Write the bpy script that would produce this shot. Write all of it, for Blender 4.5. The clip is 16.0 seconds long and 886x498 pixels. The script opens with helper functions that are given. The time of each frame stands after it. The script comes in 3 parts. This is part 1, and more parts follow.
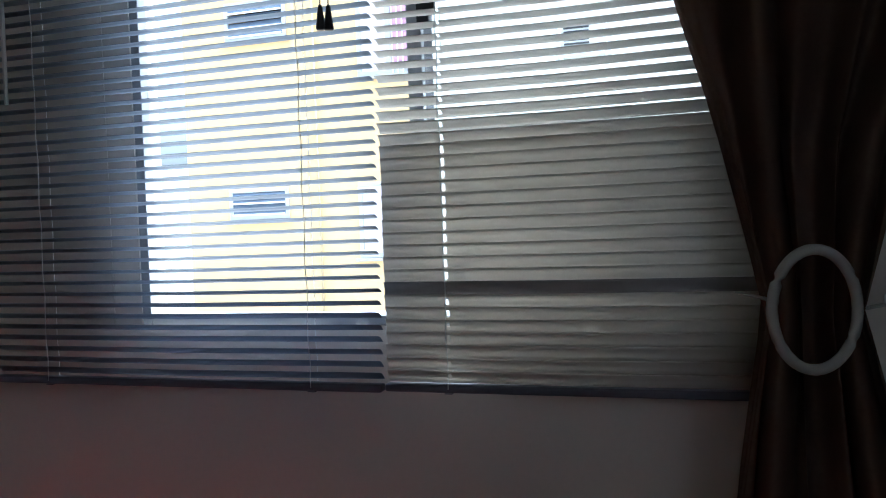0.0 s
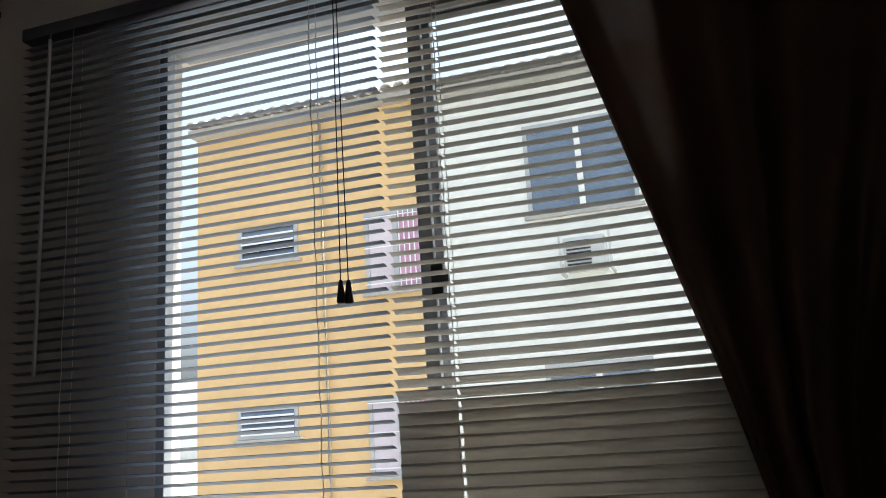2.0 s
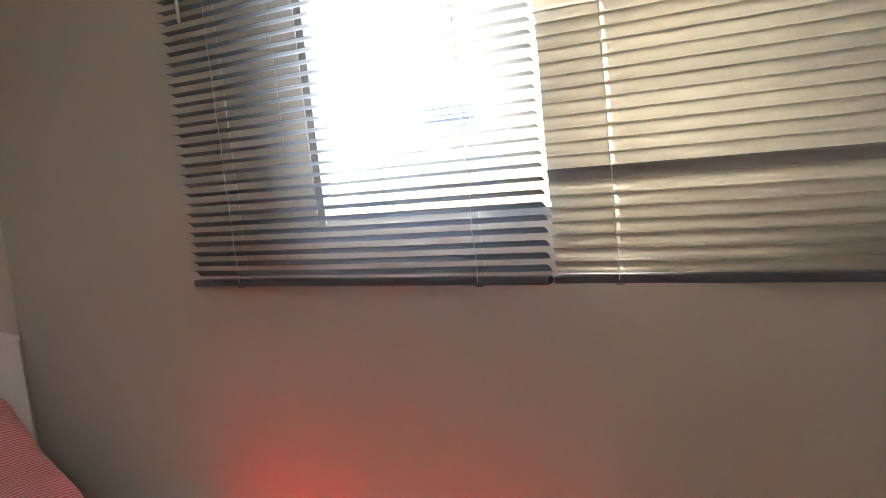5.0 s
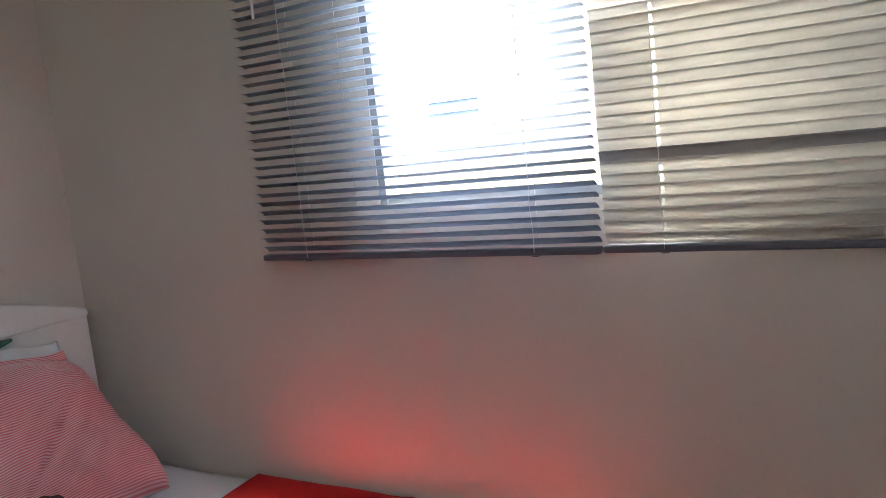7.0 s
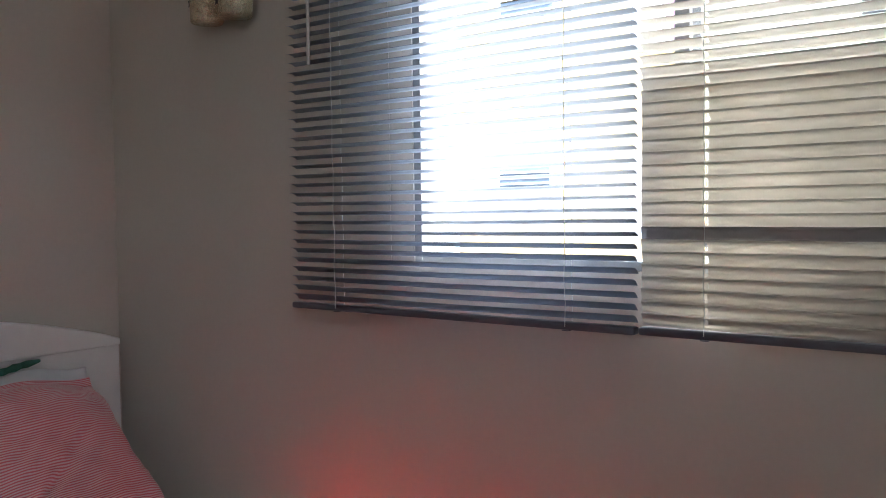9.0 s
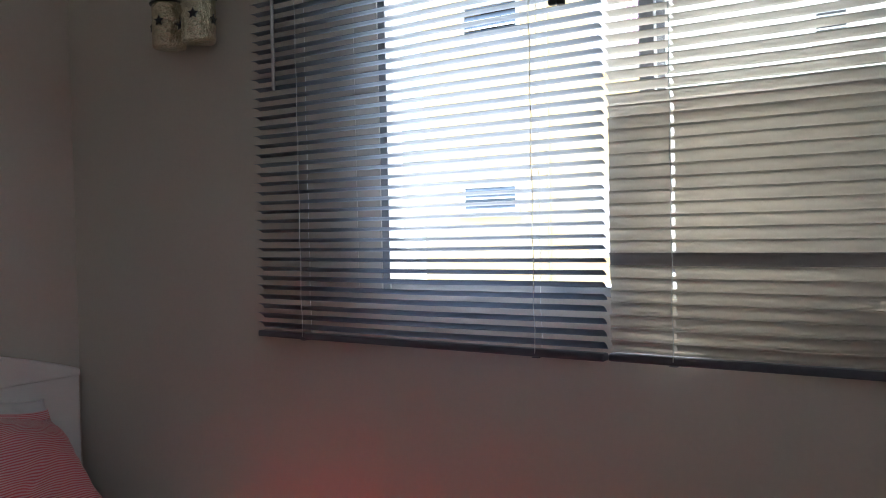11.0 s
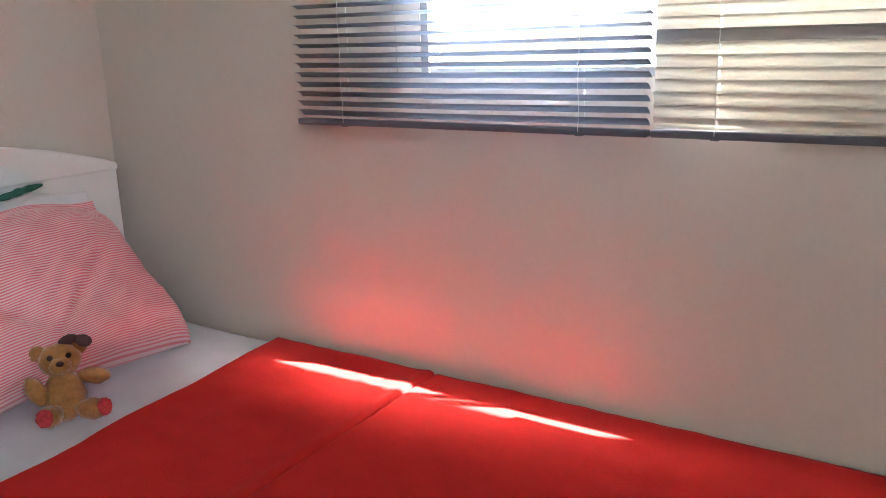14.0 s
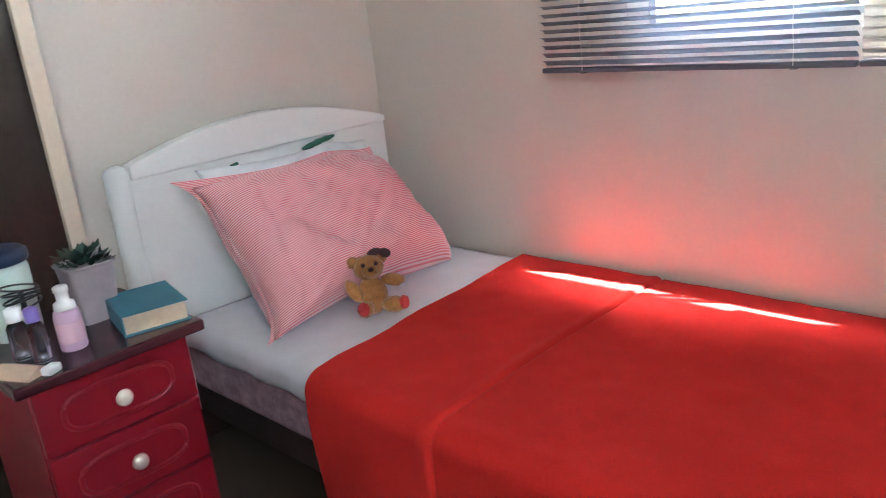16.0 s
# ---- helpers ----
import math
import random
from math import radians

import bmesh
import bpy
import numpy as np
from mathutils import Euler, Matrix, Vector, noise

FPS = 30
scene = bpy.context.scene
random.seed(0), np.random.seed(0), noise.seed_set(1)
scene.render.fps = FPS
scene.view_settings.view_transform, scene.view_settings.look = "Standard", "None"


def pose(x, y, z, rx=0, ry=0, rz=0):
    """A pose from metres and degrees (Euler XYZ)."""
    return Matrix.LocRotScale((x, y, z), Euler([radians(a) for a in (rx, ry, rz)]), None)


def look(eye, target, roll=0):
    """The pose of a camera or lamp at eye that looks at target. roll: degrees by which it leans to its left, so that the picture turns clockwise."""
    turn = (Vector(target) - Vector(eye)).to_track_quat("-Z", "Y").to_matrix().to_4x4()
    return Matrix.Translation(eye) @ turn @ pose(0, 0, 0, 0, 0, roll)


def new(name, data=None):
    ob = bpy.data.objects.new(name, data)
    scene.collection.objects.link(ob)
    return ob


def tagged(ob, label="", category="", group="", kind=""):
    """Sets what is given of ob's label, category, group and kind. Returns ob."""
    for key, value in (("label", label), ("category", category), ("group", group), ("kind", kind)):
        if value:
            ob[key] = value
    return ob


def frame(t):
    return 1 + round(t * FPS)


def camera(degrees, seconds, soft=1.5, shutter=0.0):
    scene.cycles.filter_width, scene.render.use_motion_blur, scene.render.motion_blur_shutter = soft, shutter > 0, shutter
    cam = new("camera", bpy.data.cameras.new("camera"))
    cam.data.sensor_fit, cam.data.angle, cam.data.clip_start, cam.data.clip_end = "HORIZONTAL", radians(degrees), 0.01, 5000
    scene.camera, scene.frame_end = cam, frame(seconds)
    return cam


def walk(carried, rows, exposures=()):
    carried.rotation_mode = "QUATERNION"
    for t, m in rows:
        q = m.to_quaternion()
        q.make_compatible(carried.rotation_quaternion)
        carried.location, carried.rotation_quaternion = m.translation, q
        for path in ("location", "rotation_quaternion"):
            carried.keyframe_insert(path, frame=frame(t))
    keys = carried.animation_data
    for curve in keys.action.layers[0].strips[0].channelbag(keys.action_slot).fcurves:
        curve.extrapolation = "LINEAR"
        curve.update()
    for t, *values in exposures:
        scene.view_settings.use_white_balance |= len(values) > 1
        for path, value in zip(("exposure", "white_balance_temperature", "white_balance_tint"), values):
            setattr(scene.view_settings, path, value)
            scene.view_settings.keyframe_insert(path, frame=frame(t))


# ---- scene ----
cam = camera(57.0, 16.0, soft=0.7, shutter=0.3)
PATH = [
    (0, (1.921, -1.366, 1.308), (1.327, 0.543, 1.249), -2.1),
    (0.5, (1.88, -1.403, 1.306), (1.3, 0.51, 1.241), -2.1),
    (1, (1.909, -1.391, 1.318), (1.28, 0.505, 1.413), -3.1),
    (1.5, (1.911, -1.397, 1.365), (1.248, 0.472, 1.627), -3.0),
    (2, (1.922, -1.405, 1.41), (1.347, 0.46, 1.849), -3.8),
    (2.5, (1.908, -1.401, 1.409), (1.300, 0.455, 1.840), -3.8),
    (3, (1.921, -1.399, 1.395), (1.331, 0.471, 1.791), -3.8),
    (3.5, (1.936, -1.446, 1.341), (1.234, 0.421, 1.488), -2.1),
    (4, (1.946, -1.384, 1.274), (1.129, 0.435, 1.12), -0.0),
    (4.5, (1.969, -1.272, 1.208), (1.06, 0.48, 0.884), -1.1),
    (5, (1.947, -1.292, 1.263), (0.911, 0.402, 1.023), -6.0),
    (7.5, (1.927, -1.513, 1.27), (0.897, 0.18, 0.996), -6.2),
    (8, (1.933, -1.442, 1.24), (0.775, 0.179, 1.056), -5.3),
    (8.5, (1.949, -1.411, 1.241), (0.764, 0.196, 1.119), -1.7),
    (11, (1.938, -1.398, 1.258), (0.843, 0.275, 1.212), -1.2),
    (11.5, (1.952, -1.379, 1.252), (0.923, 0.335, 1.185), -2.1),
    (12, (1.955, -1.377, 1.243), (1.071, 0.409, 1.073), -2.6),
    (12.5, (1.934, -1.482, 1.221), (1.092, 0.314, 0.968), -2.9),
    (13, (1.93, -1.519, 1.226), (1.069, 0.244, 0.837), 0.2),
    (13.5, (1.889, -1.499, 1.205), (0.883, 0.165, 0.734), -3.3),
    (14, (1.89, -1.506, 1.203), (0.832, 0.118, 0.71), -1.6),
    (14.5, (1.926, -1.647, 1.257), (0.873, -0.029, 0.734), -6.5),
    (15, (2.018, -1.8, 1.283), (0.739, -0.335, 0.815), -5.7),
    (15.5, (2.008, -1.831, 1.277), (0.665, -0.473, 0.684), -8.1),
    (16, (2.033, -1.92, 1.263), (0.642, -0.609, 0.675), -6.6),
]
EXPOSURES = [(0.0, 2.85, 4900, 0), (1.0, 2.45, 5000, 1), (1.5, 2.05, 5200, 1), (2.0, 1.7, 5800, 3), (3.4, 2.05, 6100, 3), (3.7, 2.35, 6300, 3), (4.0, 2.75, 6400, 3), (4.4, 4.15, 6700, 2), (5.2, 4.4, 6500, 2), (7.4, 4.5, 5500, 3), (8.5, 4.15, 5600, 3), (11.0, 3.45, 5500, 2), (11.5, 3.3, 5500, 2), (12.0, 3.85, 5600, 2), (12.5, 4.45, 5800, 2), (13.0, 4.75, 5900, 3), (14.0, 5.35, 5700, 3), (15.0, 5.2, 5300, 2), (16.0, 5.7, 5500, 2)]
walk(cam, [(t, look(eye, target, roll)) for t, eye, target, roll in PATH], EXPOSURES)

# ---- daylight ----
SUN_WAY = Vector((0.292, 0.114, 0.713)).normalized()
world = bpy.data.worlds.new("sky")
scene.world = world
world.use_nodes = True
wn, wl = world.node_tree.nodes, world.node_tree.links
sky = wn.new("ShaderNodeTexSky")
sky.sky_type = "NISHITA"
sky.sun_disc = False
sky.dust_density = 9.0
sky.ozone_density = 0.6
sky.sun_elevation = math.asin(SUN_WAY.z)
sky.sun_rotation = math.atan2(SUN_WAY.x, SUN_WAY.y)
haze = wn.new("ShaderNodeHueSaturation")
haze.inputs["Saturation"].default_value = 0.5
haze.inputs["Value"].default_value = 1.1
wl.new(sky.outputs[0], haze.inputs["Color"])
wl.new(haze.outputs[0], wn["Background"].inputs[0])
wn["Background"].inputs[1].default_value = 0.115
sun_data = bpy.data.lights.new("sun", "SUN")
sun_data.energy, sun_data.angle, sun_data.color = 3.0, radians(0.5), (1.0, 0.95, 0.87)
sun = new("sun", sun_data)
sun.matrix_world = look(SUN_WAY * 30, (0, 0, 0))


# ---- materials ----
def material(name, color, rough=0.6, metal=0.0, vary=0.12, scale=6.0, fine=120.0, bump=0.1, spec=0.5, sheen=0.0, per_object=0.0):
    """A plain surface with large stains, a fine grain and relief."""
    m = bpy.data.materials.new(name)
    m.use_nodes = True
    n, l = m.node_tree.nodes, m.node_tree.links
    b = n["Principled BSDF"]
    b.inputs["Roughness"].default_value = rough
    b.inputs["Metallic"].default_value = metal
    b.inputs["Specular IOR Level"].default_value = spec
    if sheen:
        b.inputs["Sheen Weight"].default_value = sheen
        b.inputs["Sheen Roughness"].default_value = 0.4
    tc = n.new("ShaderNodeTexCoord")
    big, small = n.new("ShaderNodeTexNoise"), n.new("ShaderNodeTexNoise")
    big.inputs["Scale"].default_value, big.inputs["Detail"].default_value = scale, 5
    small.inputs["Scale"].default_value, small.inputs["Detail"].default_value = fine, 3
    for t in (big, small):
        l.new(tc.outputs["Object"], t.inputs["Vector"])
    add = n.new("ShaderNodeMath")
    add.operation = "MULTIPLY_ADD"
    l.new(small.outputs["Fac"], add.inputs[0])
    add.inputs[1].default_value = 0.4
    l.new(big.outputs["Fac"], add.inputs[2])
    ramp = n.new("ShaderNodeMapRange")
    ramp.inputs["From Min"].default_value, ramp.inputs["From Max"].default_value = 0.35, 1.05
    ramp.inputs["To Min"].default_value, ramp.inputs["To Max"].default_value = 1 - vary, 1 + vary * 0.5
    l.new(add.outputs[0], ramp.inputs["Value"])
    mul = n.new("ShaderNodeVectorMath")
    mul.operation = "SCALE"
    mul.inputs[0].default_value = color
    last = ramp.outputs[0]
    if per_object:
        info, m2 = n.new("ShaderNodeObjectInfo"), n.new("ShaderNodeMath")
        mr = n.new("ShaderNodeMapRange")
        mr.inputs["To Min"].default_value, mr.inputs["To Max"].default_value = 1 - per_object, 1 + per_object
        l.new(info.outputs["Random"], mr.inputs["Value"])
        m2.operation = "MULTIPLY"
        l.new(last, m2.inputs[0])
        l.new(mr.outputs[0], m2.inputs[1])
        last = m2.outputs[0]
    l.new(last, mul.inputs["Scale"])
    l.new(mul.outputs[0], b.inputs["Base Color"])
    if bump:
        bp = n.new("ShaderNodeBump")
        bp.inputs["Strength"].default_value, bp.inputs["Distance"].default_value = bump, 0.002
        l.new(add.outputs[0], bp.inputs["Height"])
        l.new(bp.outputs[0], b.inputs["Normal"])
    return m


def thin(name, color, through_share, clear=0.0, rough=0.5, spec=0.4, per_object=0.0, vary=0.1, scale=8.0):
    """A thin sheet that lets some light through, diffuse (and clear, for a loose weave)."""
    m = material(name, color, rough, 0, vary, scale, 150, 0.05, spec, per_object=per_object)
    n, l = m.node_tree.nodes, m.node_tree.links
    out, b = n["Material Output"], n["Principled BSDF"]
    tr, mix = n.new("ShaderNodeBsdfTranslucent"), n.new("ShaderNodeMixShader")
    l.new(b.inputs["Base Color"].links[0].from_socket, tr.inputs["Color"])
    mix.inputs[0].default_value = through_share
    l.new(b.outputs[0], mix.inputs[1])
    l.new(tr.outputs[0], mix.inputs[2])
    last = mix
    if clear:
        t2, mix2 = n.new("ShaderNodeBsdfTransparent"), n.new("ShaderNodeMixShader")
        mix2.inputs[0].default_value = clear
        l.new(mix.outputs[0], mix2.inputs[1])
        l.new(t2.outputs[0], mix2.inputs[2])
        last = mix2
    l.new(last.outputs[0], out.inputs[0])
    return m


def glass(name, color=(0.99, 1.0, 1.0), rough=0.0):
    m = bpy.data.materials.new(name)
    m.use_nodes = True
    b = m.node_tree.nodes["Principled BSDF"]
    b.inputs["Base Color"].default_value = (*color, 1)
    b.inputs["Transmission Weight"].default_value = 1
    b.inputs["Roughness"].default_value = rough
    b.inputs["IOR"].default_value = 1.45
    return m


def striped(name, a, c, pitch, axis="X", rough=0.8):
    """Woven cloth with fine stripes along one axis of the object."""
    m = material(name, a, rough, 0, 0.1, 9, 300, 0.25, 0.2, sheen=0.3)
    n, l = m.node_tree.nodes, m.node_tree.links
    b = n["Principled BSDF"]
    src = b.inputs["Base Color"].links[0].from_socket
    uv = n.new("ShaderNodeUVMap")
    sep = n.new("ShaderNodeSeparateXYZ")
    l.new(uv.outputs[0], sep.inputs[0])
    ma = n.new("ShaderNodeMath")
    ma.operation = "MULTIPLY"
    l.new(sep.outputs[axis], ma.inputs[0])
    ma.inputs[1].default_value = 2 * math.pi / pitch
    si = n.new("ShaderNodeMath")
    si.operation = "SINE"
    l.new(ma.outputs[0], si.inputs[0])
    mr = n.new("ShaderNodeMapRange")
    mr.inputs["From Min"].default_value, mr.inputs["From Max"].default_value = -0.3, 0.3
    l.new(si.outputs[0], mr.inputs["Value"])
    mix = n.new("ShaderNodeMix")
    mix.data_type = "RGBA"
    l.new(mr.outputs[0], mix.inputs["Factor"])
    l.new(src, mix.inputs["A"])
    mix.inputs["B"].default_value = (*c, 1)
    l.new(mix.outputs["Result"], b.inputs["Base Color"])
    return m


PAINT = material("wall_paint", (0.62, 0.565, 0.5), 0.75, 0, 0.08, 1.6, 90, 0.12, 0.3)
CEIL = material("ceiling_paint", (0.66, 0.64, 0.6), 0.85, 0, 0.06, 1.2, 80, 0.1, 0.2)
TILE = material("floor_tile", (0.075, 0.055, 0.045), 0.4, 0, 0.2, 3, 60, 0.05)
FOOTSHADE = material("wall_foot_shade", (0.05, 0.035, 0.03), 0.5, 0, 0.2)
ALU = material("window_aluminium", (0.36, 0.36, 0.37), 0.45, 0.3, 0.1, 10, 300, 0.03)
BLACK = material("black_plastic", (0.02, 0.02, 0.022), 0.4, 0, 0.2)
PANE = glass("window_glass")
# Grey slats; the blue in their colour stands in for sky light.
SLAT = thin("slat_grey_skylit", (0.28, 0.32, 0.4), 0.01, 0, 0.34, 0.4, 0.03)
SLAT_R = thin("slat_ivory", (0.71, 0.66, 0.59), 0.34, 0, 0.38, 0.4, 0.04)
SLAT_DIMMED = material("slat_dimmed", (0.3, 0.27, 0.26), 0.45, 0, 0.1)
RAIL = material("blind_rail", (0.13, 0.13, 0.16), 0.3, 0.2, 0.1, 20, 300, 0.02)
CORD = material("ladder_cord", (0.8, 0.8, 0.78), 0.8, 0, 0.1)
TASSEL = material("tassel", (0.04, 0.035, 0.035), 0.5, 0, 0.2)
WAND = thin("wand_plastic", (0.82, 0.82, 0.8), 0.3, 0.15, 0.15, 0.6)
FOLD_SHADE = material("curtain_fold_shade", (0.035, 0.022, 0.016), 0.9, 0, 0.25, 6, 200, 0.2, 0.1)
CURTAIN = thin("curtain_cloth", (0.24, 0.155, 0.11), 0.6, 0.1, 0.9, 0.1, 0, 0.25, 5)
RING = material("ring_plastic", (0.36, 0.34, 0.3), 0.45, 0, 0.1)
BEDWHITE = material("bed_lacquer", (0.82, 0.82, 0.8), 0.28, 0, 0.05, 3, 60, 0.04, 0.5)
RAILWOOD = material("bed_rail_wood", (0.045, 0.028, 0.026), 0.55, 0, 0.3, 12, 90, 0.1)
SHEET = material("sheet_cotton", (0.66, 0.66, 0.71), 0.85, 0, 0.12, 9, 250, 0.3, 0.2, sheen=0.2)
TICK = material("mattress_ticking", (0.4, 0.27, 0.32), 0.85, 0, 0.6, 26, 250, 0.3, 0.2)
RED = material("red_fleece", (0.53, 0.024, 0.021), 0.95, 0, 0.14, 7, 220, 0.5, 0.1, sheen=0.03)
PINK = striped("pink_stripe", (0.76, 0.2, 0.24), (0.85, 0.58, 0.6), 0.0062, "Y")
PILLOWWHITE = material("white_cotton", (0.82, 0.82, 0.84), 0.85, 0, 0.06, 12, 250, 0.25, 0.2)
GREEN = material("green_print", (0.03, 0.12, 0.08), 0.85, 0, 0.3)
FUR = material("bear_fur", (0.42, 0.2, 0.07), 0.95, 0, 0.45, 70, 420, 1.0, 0.1, sheen=0.5)
FURPAD = material("bear_pads", (0.6, 0.05, 0.06), 0.9, 0, 0.6, 120, 300, 0.4)
BOW = material("bear_bow", (0.05, 0.02, 0.02), 0.8, 0, 0.3)
CRIMSON = material("crimson_lacquer", (0.2, 0.005, 0.016), 0.42, 0, 0.15, 5, 80, 0.06, 0.5)
TOPWOOD = material("dark_top", (0.06, 0.018, 0.026), 0.25, 0, 0.3, 8, 90, 0.05)
KNOB = material("pearl_knob", (0.75, 0.72, 0.66), 0.15, 0.35, 0.2, 60, 300, 0.1)
BOOKBLUE = material("book_cloth", (0.05, 0.2, 0.27), 0.6, 0, 0.15, 20, 300, 0.2)
PAPER = material("paper_edges", (0.62, 0.5, 0.36), 0.9, 0, 0.2, 60, 600, 0.3)
LILAC = material("lilac_plastic", (0.62, 0.42, 0.58), 0.3, 0, 0.1)
WHITEPL = material("white_plastic", (0.8, 0.8, 0.8), 0.35, 0, 0.08)
PURPLE = material("purple_cap", (0.22, 0.16, 0.5), 0.35, 0, 0.1)
CLEAR = glass("clear_bottle", (0.75, 0.72, 0.85), 0.05)
BASKET = thin("pale_bin_plastic", (0.46, 0.4, 0.42), 0.25, 0, 0.45, 0.4, 0, 0.15, 20)
LEAF = material("dark_leaf", (0.015, 0.04, 0.025), 0.6, 0, 0.4, 40, 200, 0.2)
NAVY = material("navy_lid", (0.015, 0.025, 0.06), 0.4, 0, 0.2)
STRAW = material("beige_paper", (0.6, 0.45, 0.33), 0.8, 0, 0.2)
GOLD = thin("gold_mosaic", (0.86, 0.78, 0.58), 0.15, 0.05, 0.07, 1.0, 0, 0.5, 60)
GOLD.node_tree.nodes["Bump"].inputs["Strength"].default_value = 1.0
GOLD.node_tree.nodes["Bump"].inputs["Distance"].default_value = 0.012
GOLD.node_tree.nodes["Principled BSDF"].inputs["Metallic"].default_value = 0.85
STAR = material("dark_star", (0.02, 0.02, 0.025), 0.5, 0, 0.2)
IRON = material("wrought_iron", (0.05, 0.045, 0.04), 0.5, 0.6, 0.2)
JAMB = material("jamb_paint", (0.62, 0.52, 0.4), 0.5, 0, 0.15, 5, 90, 0.08)
DIMROOM = material("dim_room_wall", (0.07, 0.05, 0.045), 0.45, 0, 0.35, 6, 60, 0.1)
MIRRORDARK = material("dark_reflection", (0.035, 0.026, 0.022), 0.22, 0, 0.4, 5, 60, 0.05, 0.5)
YELLOW = material("yellow_render", (0.72, 0.5, 0.255), 0.9, 0, 0.12, 0.7, 14, 0.3, 0.1)
PIPE = material("painted_pipe", (0.45, 0.35, 0.2), 0.7, 0, 0.2)
CREAM = material("white_render", (0.88, 0.86, 0.8), 0.9, 0, 0.08, 0.6, 14, 0.3, 0.1)
WINFRAME = material("grey_frame", (0.5, 0.5, 0.5), 0.5, 0.3, 0.15)
FARGLASS = material("far_glass", (0.16, 0.2, 0.27), 0.08, 0, 0.3, 2, 10, 0.02, 0.8)
PINKCLOTH = material("pink_drape", (0.62, 0.36, 0.5), 0.8, 0, 0.3, 3, 40, 0.2)
PALECLOTH = material("pale_drape", (0.66, 0.58, 0.62), 0.8, 0, 0.2, 3, 40, 0.2)
ROOFT = material("roof_tile", (0.6, 0.55, 0.5), 0.85, 0, 0.3, 2, 30, 0.3)
CONCRETE = material("concrete", (0.46, 0.44, 0.4), 0.9, 0, 0.3, 0.8, 20, 0.3)
YARD = material("worn_concrete", (0.24, 0.23, 0.21), 0.9, 0, 0.3, 0.8, 20, 0.3)
ACWHITE = material("ac_casing", (0.6, 0.6, 0.58), 0.5, 0, 0.15)


# ---- building blocks ----
def thing(name, at, label, category, group="", kind=""):
    ob = new(name)
    ob.location = at
    ob.empty_display_size = 0.05
    return tagged(ob, label, category, group, kind)


def offset(ob):
    """Where the things under ob have their origin in the world."""
    v = Vector((0, 0, 0))
    while ob:
        v += ob.location
        ob = ob.parent
    return v


def part(name, bm, mat, parent=None, label="", smooth=False):
    """One mesh, drawn in world metres, under a thing or a part."""
    if parent is not None:
        bmesh.ops.translate(bm, verts=bm.verts, vec=-offset(parent))
    me = bpy.data.meshes.new(name)
    bm.to_mesh(me)
    bm.free()
    for m in (mat if isinstance(mat, (list, tuple)) else [mat]):
        me.materials.append(m)
    if smooth:
        me.shade_smooth()
    ob = new(name, me)
    ob.parent = parent
    return tagged(ob, label)


def box(x0, x1, y0, y1, z0, z1, bevel=0.0, seg=2, bm=None):
    b = bmesh.new()
    bmesh.ops.create_cube(b, size=1)
    for v in b.verts:
        v.co = Vector((x0 + (v.co.x + 0.5) * (x1 - x0), y0 + (v.co.y + 0.5) * (y1 - y0), z0 + (v.co.z + 0.5) * (z1 - z0)))
    if bevel:
        bmesh.ops.bevel(b, geom=b.edges[:], offset=bevel, segments=seg, profile=0.6, affect="EDGES")
    return join(bm, b)


def join(bm, b):
    if bm is None:
        return b
    me = bpy.data.meshes.new("tmp")
    b.to_mesh(me)
    b.free()
    bm.from_mesh(me)
    bpy.data.meshes.remove(me)
    return bm


def lathe(profile, at, n=20, bm=None, axis="z"):
    """A turned shape from (radius, height) pairs."""
    b = bmesh.new()
    rings = []
    for r, h in profile:
        ring = []
        for i in range(n):
            a = 2 * math.pi * i / n
            p = (r * math.cos(a), r * math.sin(a), h)
            if axis == "x":
                p = (h, p[0], p[1])
            if axis == "y":
                p = (p[0], h, p[1])
            ring.append(b.verts.new(Vector(p) + Vector(at)))
        rings.append(ring)
    for a, c in zip(rings, rings[1:]):
        for i in range(n):
            b.faces.new((a[i], a[(i + 1) % n], c[(i + 1) % n], c[i]))
    b.faces.new(rings[0][::-1])
    b.faces.new(rings[-1])
    bmesh.ops.recalc_face_normals(b, faces=b.faces)
    return join(bm, b)


def tube(points, r, n=8, bm=None, closed=False):
    b = bmesh.new()
    pts = [Vector(p) for p in points]
    rings = []
    k = len(pts)
    for i, p in enumerate(pts):
        d = (pts[(i + 1) % k] - pts[i - 1]) if closed else (pts[min(i + 1, k - 1)] - pts[max(i - 1, 0)])
        d.normalize()
        side = d.cross(Vector((0, 0, 1)) if abs(d.z) < 0.9 else Vector((0, 1, 0))).normalized()
        up = side.cross(d)
        rr = r[i] if isinstance(r, (list, tuple)) else r
        rings.append([b.verts.new(p + rr * (math.cos(2 * math.pi * j / n) * side + math.sin(2 * math.pi * j / n) * up)) for j in range(n)])
    pairs = list(zip(rings, rings[1:])) + ([(rings[-1], rings[0])] if closed else [])
    for a, c in pairs:
        for j in range(n):
            b.faces.new((a[j], a[(j + 1) % n], c[(j + 1) % n], c[j]))
    if not closed:
        b.faces.new(rings[0][::-1])
        b.faces.new(rings[-1])
    bmesh.ops.recalc_face_normals(b, faces=b.faces)
    return join(bm, b)


